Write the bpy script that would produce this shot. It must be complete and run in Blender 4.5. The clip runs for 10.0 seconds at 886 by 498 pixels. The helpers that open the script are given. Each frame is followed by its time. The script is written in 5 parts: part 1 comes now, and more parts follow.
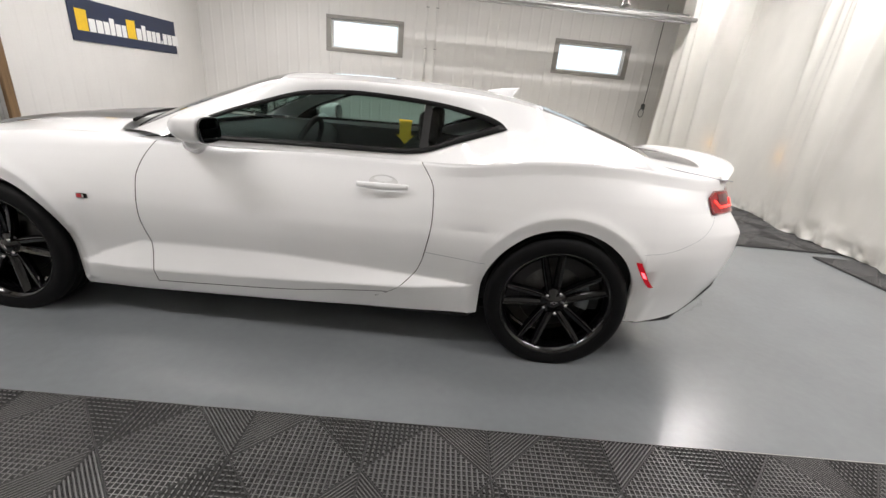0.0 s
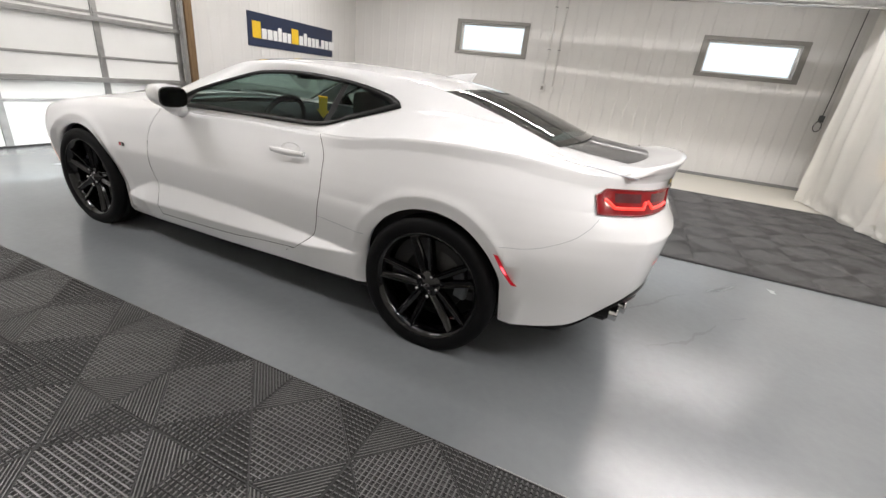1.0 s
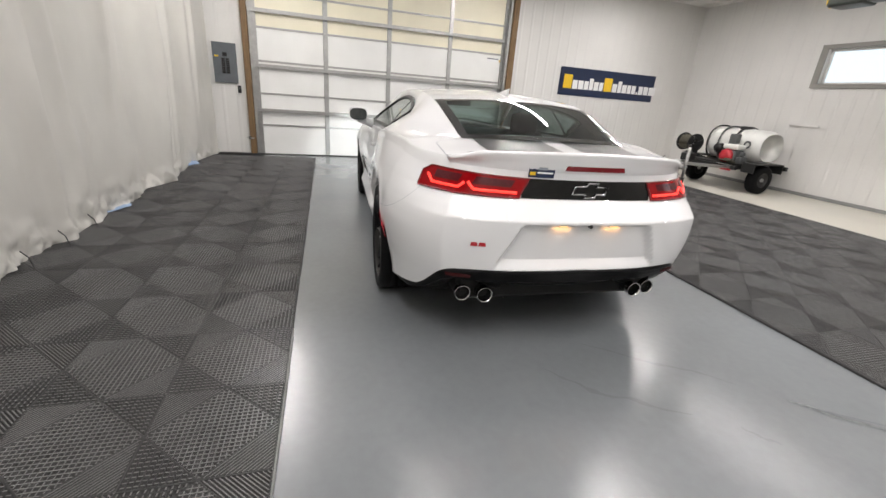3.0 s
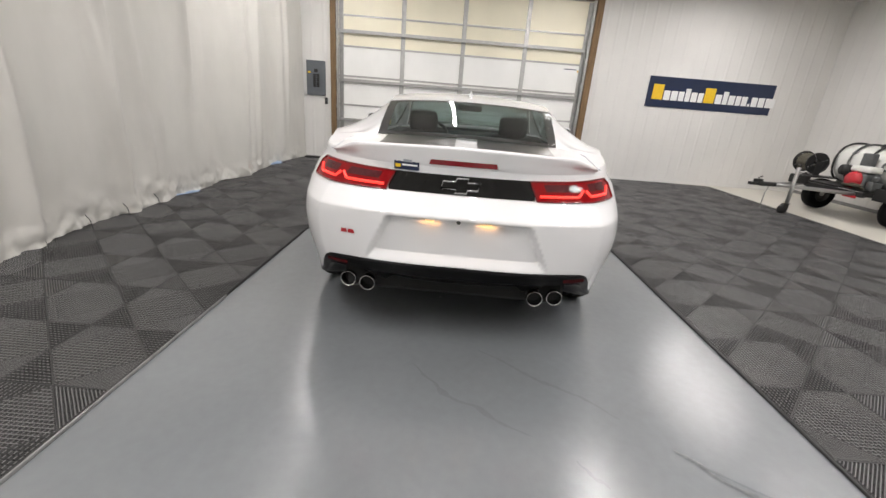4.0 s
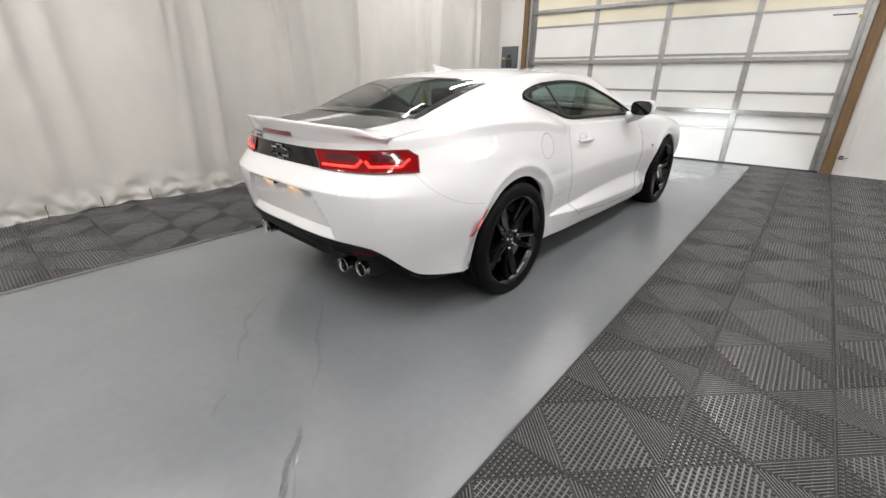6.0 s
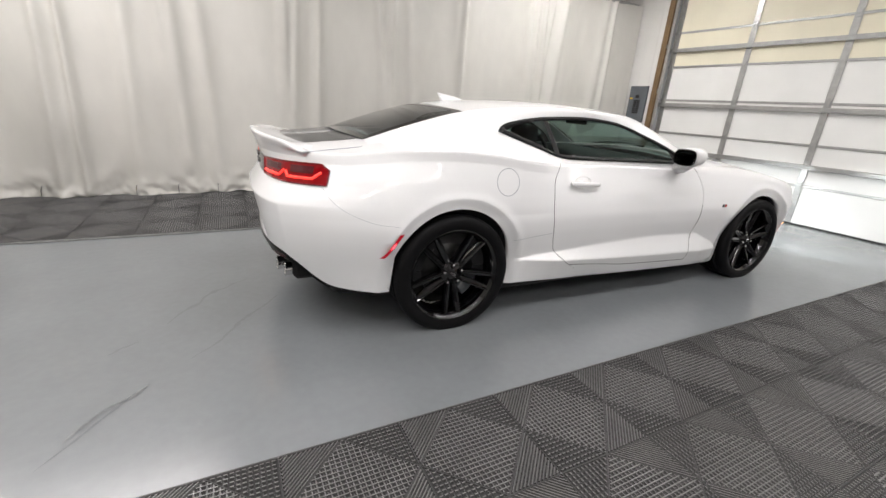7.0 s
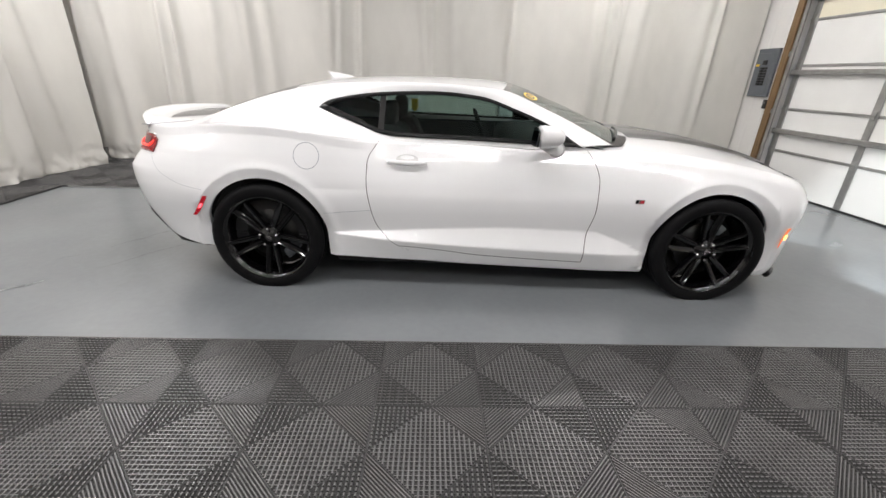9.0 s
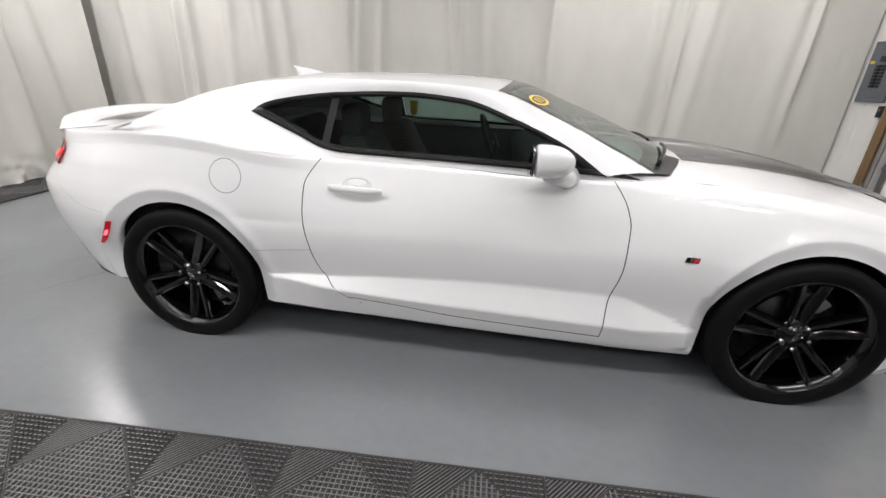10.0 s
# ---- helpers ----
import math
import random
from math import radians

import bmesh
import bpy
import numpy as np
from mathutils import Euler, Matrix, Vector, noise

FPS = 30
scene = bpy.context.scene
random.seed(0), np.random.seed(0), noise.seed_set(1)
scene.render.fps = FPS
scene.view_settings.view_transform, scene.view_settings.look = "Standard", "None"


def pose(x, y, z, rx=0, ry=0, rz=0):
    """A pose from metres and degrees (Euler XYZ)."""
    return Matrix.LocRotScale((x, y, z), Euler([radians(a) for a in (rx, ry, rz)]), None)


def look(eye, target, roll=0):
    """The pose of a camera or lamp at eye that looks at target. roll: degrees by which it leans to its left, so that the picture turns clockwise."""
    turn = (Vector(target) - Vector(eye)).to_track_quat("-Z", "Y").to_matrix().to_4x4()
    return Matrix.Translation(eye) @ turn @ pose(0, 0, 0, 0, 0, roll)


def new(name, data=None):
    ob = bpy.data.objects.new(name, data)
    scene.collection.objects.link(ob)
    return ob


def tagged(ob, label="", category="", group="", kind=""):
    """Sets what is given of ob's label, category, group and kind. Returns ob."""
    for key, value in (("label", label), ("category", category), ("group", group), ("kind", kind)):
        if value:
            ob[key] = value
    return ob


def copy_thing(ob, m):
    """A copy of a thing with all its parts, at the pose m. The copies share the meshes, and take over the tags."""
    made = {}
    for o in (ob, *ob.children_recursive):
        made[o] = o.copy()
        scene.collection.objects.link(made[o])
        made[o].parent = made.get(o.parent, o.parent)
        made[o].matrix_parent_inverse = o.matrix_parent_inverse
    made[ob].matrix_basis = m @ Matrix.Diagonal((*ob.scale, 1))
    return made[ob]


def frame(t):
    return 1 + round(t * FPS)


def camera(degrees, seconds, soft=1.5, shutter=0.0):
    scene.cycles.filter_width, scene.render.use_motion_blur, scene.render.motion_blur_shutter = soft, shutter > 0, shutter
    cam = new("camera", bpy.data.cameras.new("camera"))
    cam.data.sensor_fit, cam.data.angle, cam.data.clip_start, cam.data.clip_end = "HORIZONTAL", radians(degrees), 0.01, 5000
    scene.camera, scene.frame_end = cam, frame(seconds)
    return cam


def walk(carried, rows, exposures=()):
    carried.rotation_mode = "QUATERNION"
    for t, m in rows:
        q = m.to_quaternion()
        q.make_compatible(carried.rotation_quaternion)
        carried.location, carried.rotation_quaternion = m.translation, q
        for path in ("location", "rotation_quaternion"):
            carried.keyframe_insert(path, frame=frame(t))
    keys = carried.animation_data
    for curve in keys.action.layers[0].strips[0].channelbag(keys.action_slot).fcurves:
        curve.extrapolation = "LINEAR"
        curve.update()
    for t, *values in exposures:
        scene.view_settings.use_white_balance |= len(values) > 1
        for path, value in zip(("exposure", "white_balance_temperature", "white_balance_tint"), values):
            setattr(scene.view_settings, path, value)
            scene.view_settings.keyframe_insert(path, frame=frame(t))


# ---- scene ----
cam = camera(94.1, 10.0)
PATH = [
    (0, (0.128, 0.274, 1.273), (0.246, 2.139, 0.56), 5.5),
    (0.5, (0.853, 0.315, 1.263), (0.6, 2.148, 0.502), 5.2),
    (1, (1.463, 0.389, 1.279), (0.867, 2.142, 0.522), 6.6),
    (1.5, (2.088, 0.516, 1.29), (1.083, 2.074, 0.54), 7.0),
    (2, (2.622, 0.768, 1.284), (1.285, 2.057, 0.544), 5.4),
    (2.5, (3.094, 1.124, 1.284), (1.491, 2.093, 0.582), 4.9),
    (2.7, (3.247, 1.308, 1.27), (1.573, 2.151, 0.573), 4.6),
    (3.8, (3.724, 2.501, 1.229), (1.844, 2.627, 0.556), 4.9),
    (4, (3.723, 2.74, 1.235), (1.838, 2.818, 0.569), 4.5),
    (4.5, (3.712, 3.317, 1.217), (1.885, 2.866, 0.54), 2.5),
    (5, (3.575, 3.862, 1.206), (1.824, 3.186, 0.516), 4.2),
    (5.2, (3.515, 4.067, 1.208), (1.783, 3.326, 0.536), 3.3),
    (6.3, (2.815, 5.223, 1.259), (1.508, 3.886, 0.549), 0.8),
    (6.5, (2.617, 5.375, 1.241), (1.414, 3.906, 0.61), 2.3),
    (7, (2.136, 5.692, 1.249), (1.177, 4.063, 0.593), 4.0),
    (7.5, (1.607, 6.015, 1.237), (0.983, 4.243, 0.552), 2.1),
    (8, (1.07, 6.286, 1.263), (0.621, 4.472, 0.552), 3.8),
    (8.5, (0.518, 6.422, 1.311), (0.188, 4.58, 0.605), 4.1),
    (9, (0.053, 6.368, 1.328), (-0.102, 4.53, 0.553), 2.0),
    (9.5, (-0.272, 6.034, 1.324), (-0.327, 4.189, 0.552), 2.6),
    (10, (-0.396, 5.622, 1.318), (-0.308, 3.783, 0.537), 2.2),
]
walk(cam, [(t, look(eye, target, roll)) for t, eye, target, roll in PATH], [(0.0, 0.2, 6500, 10), (0.7, 0.12, 6500, 10), (1.5, 0.0, 6500, 10), (2.5, -0.03, 6500, 10), (4.0, -0.02, 6500, 10), (4.6, -0.03, 6500, 10), (5.2, -0.04, 6500, 10), (6.5, -0.06, 6480, 10), (8.5, 0.0, 6460, 10), (10.0, -0.10, 6360, 10)])

# ---- world and lights ----
world = bpy.data.worlds.new("sky")
scene.world = world
world.use_nodes = True
_n = world.node_tree.nodes
_sky = _n.new("ShaderNodeTexSky")
_sky.sky_type, _sky.sun_disc, _sky.sun_elevation, _sky.sun_rotation = "NISHITA", False, radians(35), radians(200)
world.node_tree.links.new(_sky.outputs[0], _n["Background"].inputs[0])
_n["Background"].inputs[1].default_value = 0.12

WALL_X, WALL_Y, CEIL = -4.908, 10.40, 3.56
BACK_X, SIDE_Y = 6.4, -1.3
TILE = 0.46
MAT_L, MAT_R = 1.576, 4.529
MAT_END = MAT_R + 8 * TILE
MAT_TURN = pose(0, 0, 0, 0, 0, -2.85)  # the tile field lies slightly askew to the walls
TUBE_ROWS = (1.15, 2.9, 5.15, 7.9)
TUBE_X = (-2.7, 0.45, 3.6)
for _y in TUBE_ROWS:
    for _x in TUBE_X:
        _l = bpy.data.lights.new("tube_light", "AREA")
        _l.shape, _l.size, _l.size_y, _l.color = "RECTANGLE", 2.4, 0.07, (1.0, 0.957, 0.942)
        _l.energy = {1.15: 59, 2.9: 16, 5.15: 58}.get(_y, 37) * ((1.65 if _x > 2 else 0.2 if _x > 0 else 1.25) if _y < 2 else 1.5 if _x > 2 else 1.9 if _x < 0 and _y > 7 else 1.0)
        new("tube_light", _l).matrix_world = pose(_x, _y, CEIL - 0.095)


# ---- materials ----
def mat(name, color, rough=0.5, metal=0.0, var=0.0, scale=8.0, bump=0.0, bump_scale=60.0, coat=0.0, spec=0.5, rvar=0.0, emit=None, strength=0.0, stretch=(1, 1, 1)):
    m = bpy.data.materials.new(name)
    m.use_nodes = True
    nt = m.node_tree
    b = nt.nodes["Principled BSDF"]
    b.inputs["Base Color"].default_value = (*color, 1)
    b.inputs["Roughness"].default_value = rough
    b.inputs["Metallic"].default_value = metal
    b.inputs["Coat Weight"].default_value = coat
    b.inputs["Coat Roughness"].default_value = 0.03
    b.inputs["Specular IOR Level"].default_value = spec
    if emit:
        b.inputs["Emission Color"].default_value = (*emit, 1)
        b.inputs["Emission Strength"].default_value = strength
    if var or bump or rvar:
        co = nt.nodes.new("ShaderNodeTexCoord")
        mp = nt.nodes.new("ShaderNodeMapping")
        mp.inputs["Scale"].default_value = stretch
        nt.links.new(co.outputs["Object"], mp.inputs[0])
        n1 = nt.nodes.new("ShaderNodeTexNoise")
        n1.inputs["Scale"].default_value, n1.inputs["Detail"].default_value = scale, 6
        nt.links.new(mp.outputs[0], n1.inputs["Vector"])
        n2 = nt.nodes.new("ShaderNodeTexNoise")
        n2.inputs["Scale"].default_value, n2.inputs["Detail"].default_value = bump_scale, 4
        nt.links.new(mp.outputs[0], n2.inputs["Vector"])
        if var:
            ramp = nt.nodes.new("ShaderNodeMapRange")
            ramp.inputs[1].default_value, ramp.inputs[2].default_value = 0.3, 0.7
            ramp.inputs[3].default_value, ramp.inputs[4].default_value = 1 - var, 1 + var * 0.5
            mixn = nt.nodes.new("ShaderNodeMath")
            mixn.operation = "MULTIPLY_ADD"
            mixn.inputs[1].default_value = 0.75
            nt.links.new(n1.outputs[0], mixn.inputs[0])
            sm = nt.nodes.new("ShaderNodeMath")
            sm.operation = "MULTIPLY"
            sm.inputs[1].default_value = 0.25
            nt.links.new(n2.outputs[0], sm.inputs[0])
            nt.links.new(sm.outputs[0], mixn.inputs[2])
            nt.links.new(mixn.outputs[0], ramp.inputs[0])
            vm = nt.nodes.new("ShaderNodeVectorMath")
            vm.operation = "SCALE"
            vm.inputs[0].default_value = color
            nt.links.new(ramp.outputs[0], vm.inputs["Scale"])
            nt.links.new(vm.outputs[0], b.inputs["Base Color"])
        if rvar:
            rr = nt.nodes.new("ShaderNodeMapRange")
            rr.inputs[1].default_value, rr.inputs[2].default_value = 0.3, 0.7
            rr.inputs[3].default_value, rr.inputs[4].default_value = max(0.02, rough - rvar), min(1, rough + rvar)
            nt.links.new(n1.outputs[0], rr.inputs[0])
            nt.links.new(rr.outputs[0], b.inputs["Roughness"])
        if bump:
            bp = nt.nodes.new("ShaderNodeBump")
            bp.inputs["Strength"].default_value, bp.inputs["Distance"].default_value = bump, 0.01
            nt.links.new(n2.outputs[0], bp.inputs["Height"])
            nt.links.new(bp.outputs[0], b.inputs["Normal"])
    return m


def glass(name, tint, ior=1.45, rough=0.0):
    m = bpy.data.materials.new(name)
    m.use_nodes = True
    nt = m.node_tree
    nt.nodes.clear()
    out = nt.nodes.new("ShaderNodeOutputMaterial")
    mx = nt.nodes.new("ShaderNodeMixShader")
    tr = nt.nodes.new("ShaderNodeBsdfTransparent")
    tr.inputs[0].default_value = (*tint, 1)
    gl = nt.nodes.new("ShaderNodeBsdfGlossy")
    gl.inputs["Roughness"].default_value = rough
    lw = nt.nodes.new("ShaderNodeLayerWeight")
    lw.inputs[0].default_value = 0.5
    pw = nt.nodes.new("ShaderNodeMath")
    pw.operation = "POWER"
    pw.inputs[1].default_value = 4.0
    ma = nt.nodes.new("ShaderNodeMath")
    ma.operation = "MULTIPLY_ADD"
    r0 = ((ior - 1) / (ior + 1)) ** 2
    ma.inputs[1].default_value, ma.inputs[2].default_value = 1 - r0, r0
    nt.links.new(lw.outputs["Facing"], pw.inputs[0])
    nt.links.new(pw.outputs[0], ma.inputs[0])
    nt.links.new(ma.outputs[0], mx.inputs[0])
    nt.links.new(tr.outputs[0], mx.inputs[1])
    nt.links.new(gl.outputs[0], mx.inputs[2])
    nt.links.new(mx.outputs[0], out.inputs[0])
    return m


M_PAINT = mat("white_car_paint", (0.755, 0.758, 0.768), 0.35, coat=1.0, var=0.015, scale=3)
M_FILM = mat("charcoal_stripe_film", (0.035, 0.035, 0.037), 0.28, var=0.1, scale=40, coat=0.25)
M_GLOSSBLACK = mat("gloss_black_trim", (0.008, 0.008, 0.009), 0.12, var=0.1, coat=0.6)
M_SATIN = mat("satin_black_plastic", (0.005, 0.005, 0.0055), 0.30, var=0.2, scale=20, bump=0.05, bump_scale=300, spec=0.16)
M_PIANO = mat("piano_black_plastic", (0.003, 0.003, 0.0032), 0.10, var=0.1, scale=20, spec=0.4)
M_DARK = mat("black_underbody", (0.006, 0.006, 0.006), 0.85, var=0.3, scale=12)
M_TYRE = mat("tyre_rubber", (0.0045, 0.0045, 0.005), 0.58, var=0.25, scale=18, bump=0.15, bump_scale=180, spec=0.11)
M_RIM = mat("black_alloy", (0.0018, 0.0018, 0.0021), 0.07, var=0.15, scale=25, spec=0.45)
M_DISC = mat("brake_steel", (0.045, 0.045, 0.045), 0.4, metal=1.0, var=0.25, scale=30)
M_CHROME = mat("chrome", (0.58, 0.58, 0.58), 0.08, metal=1.0, var=0.05)
M_TAILRED = mat("red_lamp_lens", (0.13, 0.002, 0.004), 0.08, emit=(1.0, 0.004, 0.006), strength=0.11, var=0.2, scale=30, spec=0.22)
M_TAILGLOW = mat("red_light_guide", (0.6, 0.02, 0.01), 0.3, emit=(1.0, 0.04, 0.03), strength=2.2)
M_TAILGREY = mat("smoky_reverse_lens", (0.075, 0.009, 0.012), 0.1, coat=0.1, spec=0.3, var=0.2, scale=60)
M_MARKRED = mat("red_marker_lens", (0.22, 0.003, 0.008), 0.12, spec=0.4, emit=(1, 0.008, 0.03), strength=0.22)
M_MARKGLOW = mat("red_marker_bulb", (0.9, 0.1, 0.1), 0.3, emit=(1.0, 0.10, 0.13), strength=2.6)
M_AMBER = mat("amber_marker_lens", (0.8, 0.14, 0.01), 0.12, coat=1.0, emit=(1.0, 0.22, 0.02), strength=0.6)
M_AMBERGLOW = mat("amber_bulb", (1, 0.4, 0.05), 0.3, emit=(1.0, 0.45, 0.08), strength=6.0)
M_BRAKE3 = mat("dull_red_lens", (0.16, 0.006, 0.01), 0.15, coat=1.0)
M_REFLECT = mat("dark_red_reflector", (0.035, 0.002, 0.003), 0.2, spec=0.3)
M_WARM = mat("warm_plate_bulb", (1, 0.8, 0.5), 0.4, emit=(1.0, 0.6, 0.22), strength=0.7)
M_HEAD = mat("headlamp_lens", (0.7, 0.72, 0.75), 0.06, coat=1.0, emit=(0.9, 0.96, 1.0), strength=1.5)
M_RED = mat("red_enamel", (0.42, 0.02, 0.03), 0.3, var=0.1, scale=20)
M_NAVY = mat("navy_print", (0.012, 0.022, 0.06), 0.35, var=0.15, scale=6)
M_YELLOW = mat("yellow_print", (0.80, 0.52, 0.02), 0.45, var=0.08, scale=20)
M_WHITEPRINT = mat("white_print", (0.82, 0.82, 0.82), 0.45, var=0.05, scale=20)
M_GREYPRINT = mat("grey_print", (0.3, 0.32, 0.36), 0.5, var=0.1, scale=20)
M_CABIN = mat("dark_upholstery", (0.018, 0.018, 0.020), 0.75, var=0.25, scale=25, bump=0.2, bump_scale=250)
M_GLASS = glass("tinted_car_glass", (0.44, 0.54, 0.51))
M_REARGLASS = glass("rear_tinted_glass", (0.46, 0.55, 0.54), ior=1.38)
M_WINGLASS = glass("window_glass", (0.92, 0.95, 0.96))
M_MIRROR = mat("mirror_glass", (0.07, 0.076, 0.08), 0.03, metal=1.0)

M_EPOXY = mat("grey_epoxy_floor", (0.168, 0.180, 0.188), 0.235, var=0.14, scale=1.1, bump=0.10, bump_scale=22, rvar=0.04, spec=0.8)
M_WHITEFLOOR = mat("white_speckled_epoxy", (0.60, 0.575, 0.51), 0.37, var=0.12, scale=2.5, bump=0.03, bump_scale=60, rvar=0.08)
M_TILE = mat("charcoal_tile_plastic", (0.048, 0.0476, 0.0476), 0.46, var=0.22, scale=9, bump=0.05, bump_scale=250, rvar=0.04, spec=0.4)
# Rib tops: same plastic, glossier, with the tubes' glint put into a lighter colour.
M_TILEGRID = mat("glint_lit_rib_top", (0.110, 0.109, 0.109), 0.32, var=0.25, scale=9, bump=0.05, bump_scale=250, rvar=0.03, spec=1.0)
# Sheet seen between the ribs; the shade of the gaps is put into its colour.
M_TILEGAP = mat("shade_dark_tile_gap", (0.028, 0.0275, 0.027), 0.7, var=0.3, scale=10)
M_TRIMPALE = mat("base_trim_and_lit_edge", (0.26, 0.26, 0.255), 0.5, var=0.25, scale=12)
M_WALL = mat("white_steel_liner", (0.70, 0.69, 0.67), 0.55, var=0.06, scale=1.3, bump=0.03, bump_scale=30, rvar=0.06)
M_CEIL = mat("white_ceiling_liner", (0.80, 0.79, 0.76), 0.45, var=0.05, scale=1.5)
M_DOORWHITE = mat("white_door_skin", (0.82, 0.82, 0.80), 0.45, var=0.06, scale=2.0, bump=0.04, bump_scale=80)
M_DOORCREAM = mat("aged_cream_door_skin", (0.80, 0.755, 0.60), 0.45, var=0.07, scale=2.0, bump=0.04, bump_scale=80)
M_GALV = mat("galvanised_steel", (0.42, 0.42, 0.41), 0.38, metal=0.8, var=0.2, scale=14, rvar=0.1)
M_WOOD = mat("amber_pine", (0.185, 0.112, 0.05), 0.6, var=0.4, scale=6, bump=0.2, bump_scale=40, stretch=(8, 8, 0.6))
M_PANELGREY = mat("grey_enamel_box", (0.112, 0.124, 0.136), 0.4, var=0.12, scale=10)
M_BLACK = mat("black_plastic", (0.012, 0.012, 0.012), 0.45, var=0.2, scale=20)
M_WINFRAME = mat("grey_window_trim", (0.26, 0.25, 0.23), 0.45, var=0.12, scale=8)
M_PVC = mat("white_pvc", (0.72, 0.71, 0.69), 0.4, var=0.06, scale=8)
M_GREYMETAL = mat("grey_painted_steel", (0.11, 0.115, 0.115), 0.4, metal=0.3, var=0.2, scale=12)
M_OPENER = mat("olive_grey_motor_case", (0.035, 0.042, 0.036), 0.4, var=0.2, scale=12)
M_BLUE = mat("pale_blue_hem_daylight", (0.30, 0.42, 0.62), 0.35, var=0.25, scale=7, bump=0.3, bump_scale=20)
M_TANK = mat("milky_poly_tank", (0.66, 0.66, 0.63), 0.35, var=0.08, scale=5)
M_HOSE = mat("dark_rubber_hose", (0.075, 0.068, 0.045), 0.55, var=0.3, scale=40)
M_WET = mat("wet_floor_film", (0.145, 0.156, 0.163), 0.07, var=0.12, scale=1.1, spec=0.7)
M_TUBEWHITE = mat("white_fixture", (0.8, 0.8, 0.78), 0.4, var=0.05)
M_SCUFF = mat("dark_floor_scuff", (0.11, 0.12, 0.125), 0.3, var=0.3, scale=30)


def curtain_material():
    m = mat("white_vinyl_curtain", (0.70, 0.688, 0.648), 0.38, spec=0.65, var=0.14, scale=1.3, bump=0.16, bump_scale=6, rvar=0.07, stretch=(1, 1, 0.5))
    nt = m.node_tree
    b, out = nt.nodes["Principled BSDF"], nt.nodes["Material Output"]
    tl = nt.nodes.new("ShaderNodeBsdfTranslucent")
    tl.inputs[0].default_value = (0.7, 0.66, 0.56, 1)
    mx = nt.nodes.new("ShaderNodeMixShader")
    mx.inputs[0].default_value = 0.18
    nt.links.new(b.outputs[0], mx.inputs[1])
    nt.links.new(tl.outputs[0], mx.inputs[2])
    nt.links.new(mx.outputs[0], out.inputs[0])
    return m


M_CURTAIN = curtain_material()
M_BACKDROP = mat("overcast_backdrop", (0, 0, 0), 1.0, emit=(0.86, 0.94, 1.0), strength=1.3)


# ---- mesh helpers ----
def mesh_of(name, verts, faces, smooth=True):
    me = bpy.data.meshes.new(name)
    me.from_pydata([tuple(v) for v in verts], [], [tuple(f) for f in faces])
    me.validate()
    if smooth:
        me.polygons.foreach_set("use_smooth", [True] * len(me.polygons))
    return me


def part(name, data, material, parent=None, label="", m=None):
    """One mesh object, under a thing or part; data is a bmesh, a mesh or (verts, faces)."""
    if isinstance(data, bmesh.types.BMesh):
        me = bpy.data.meshes.new(name)
        data.normal_update()
        data.to_mesh(me)
        data.free()
    elif isinstance(data, tuple):
        me = mesh_of(name, *data)
    else:
        me = data
    if not me.materials:
        me.materials.append(material)
    ob = new(name, me)
    if parent is not None:
        ob.parent = parent
    if m is not None:
        ob.matrix_basis = m
    if label:
        ob["label"] = label
    return ob


def thing(name, label, category, m=None, group="", kind=""):
    return_ob = new(name)
    if m is not None:
        return_ob.matrix_basis = m
    return tagged(return_ob, label, category, group, kind)


def boxes(items, bevel=0.0, seg=1):
    """A bmesh of boxes, each (x0, x1, y0, y1, z0, z1)."""
    bm = bmesh.new()
    for x0, x1, y0, y1, z0, z1 in items:
        r = bmesh.ops.create_cube(bm, size=1.0)
        for v in r["verts"]:
            v.co = Vector(((x0 + x1) / 2 + v.co.x * (x1 - x0), (y0 + y1) / 2 + v.co.y * (y1 - y0), (z0 + z1) / 2 + v.co.z * (z1 - z0)))
    if bevel:
        bmesh.ops.bevel(bm, geom=list(bm.edges), offset=bevel, segments=seg, affect="EDGES", profile=0.6)
        if seg > 1:
            for f in bm.faces:
                f.smooth = True
    return bm


def tube(points, radius, sides=10, closed=False, caps=True):
    """A round bar along points; radius may be a list."""
    pts = [Vector(p) for p in points]
    n = len(pts)
    rad = radius if isinstance(radius, (list, tuple)) else [radius] * n
    verts, faces = [], []
    up = Vector((0, 0, 1))
    for i, p in enumerate(pts):
        if closed:
            d = pts[(i + 1) % n] - pts[i - 1]
        else:
            d = pts[min(i + 1, n - 1)] - pts[max(i - 1, 0)]
        d.normalize()
        a = d.cross(up if abs(d.dot(up)) < 0.95 else Vector((1, 0, 0))).normalized()
        b = d.cross(a)
        for k in range(sides):
            w = 2 * math.pi * k / sides
            verts.append(p + rad[i] * (a * math.cos(w) + b * math.sin(w)))
    for i in range(n if closed else n - 1):
        j = (i + 1) % n
        for k in range(sides):
            l = (k + 1) % sides
            faces.append((i * sides + k, i * sides + l, j * sides + l, j * sides + k))
    if caps and not closed:
        faces.append(tuple(range(sides))[::-1])
        faces.append(tuple((n - 1) * sides + k for k in range(sides)))
    return verts, faces


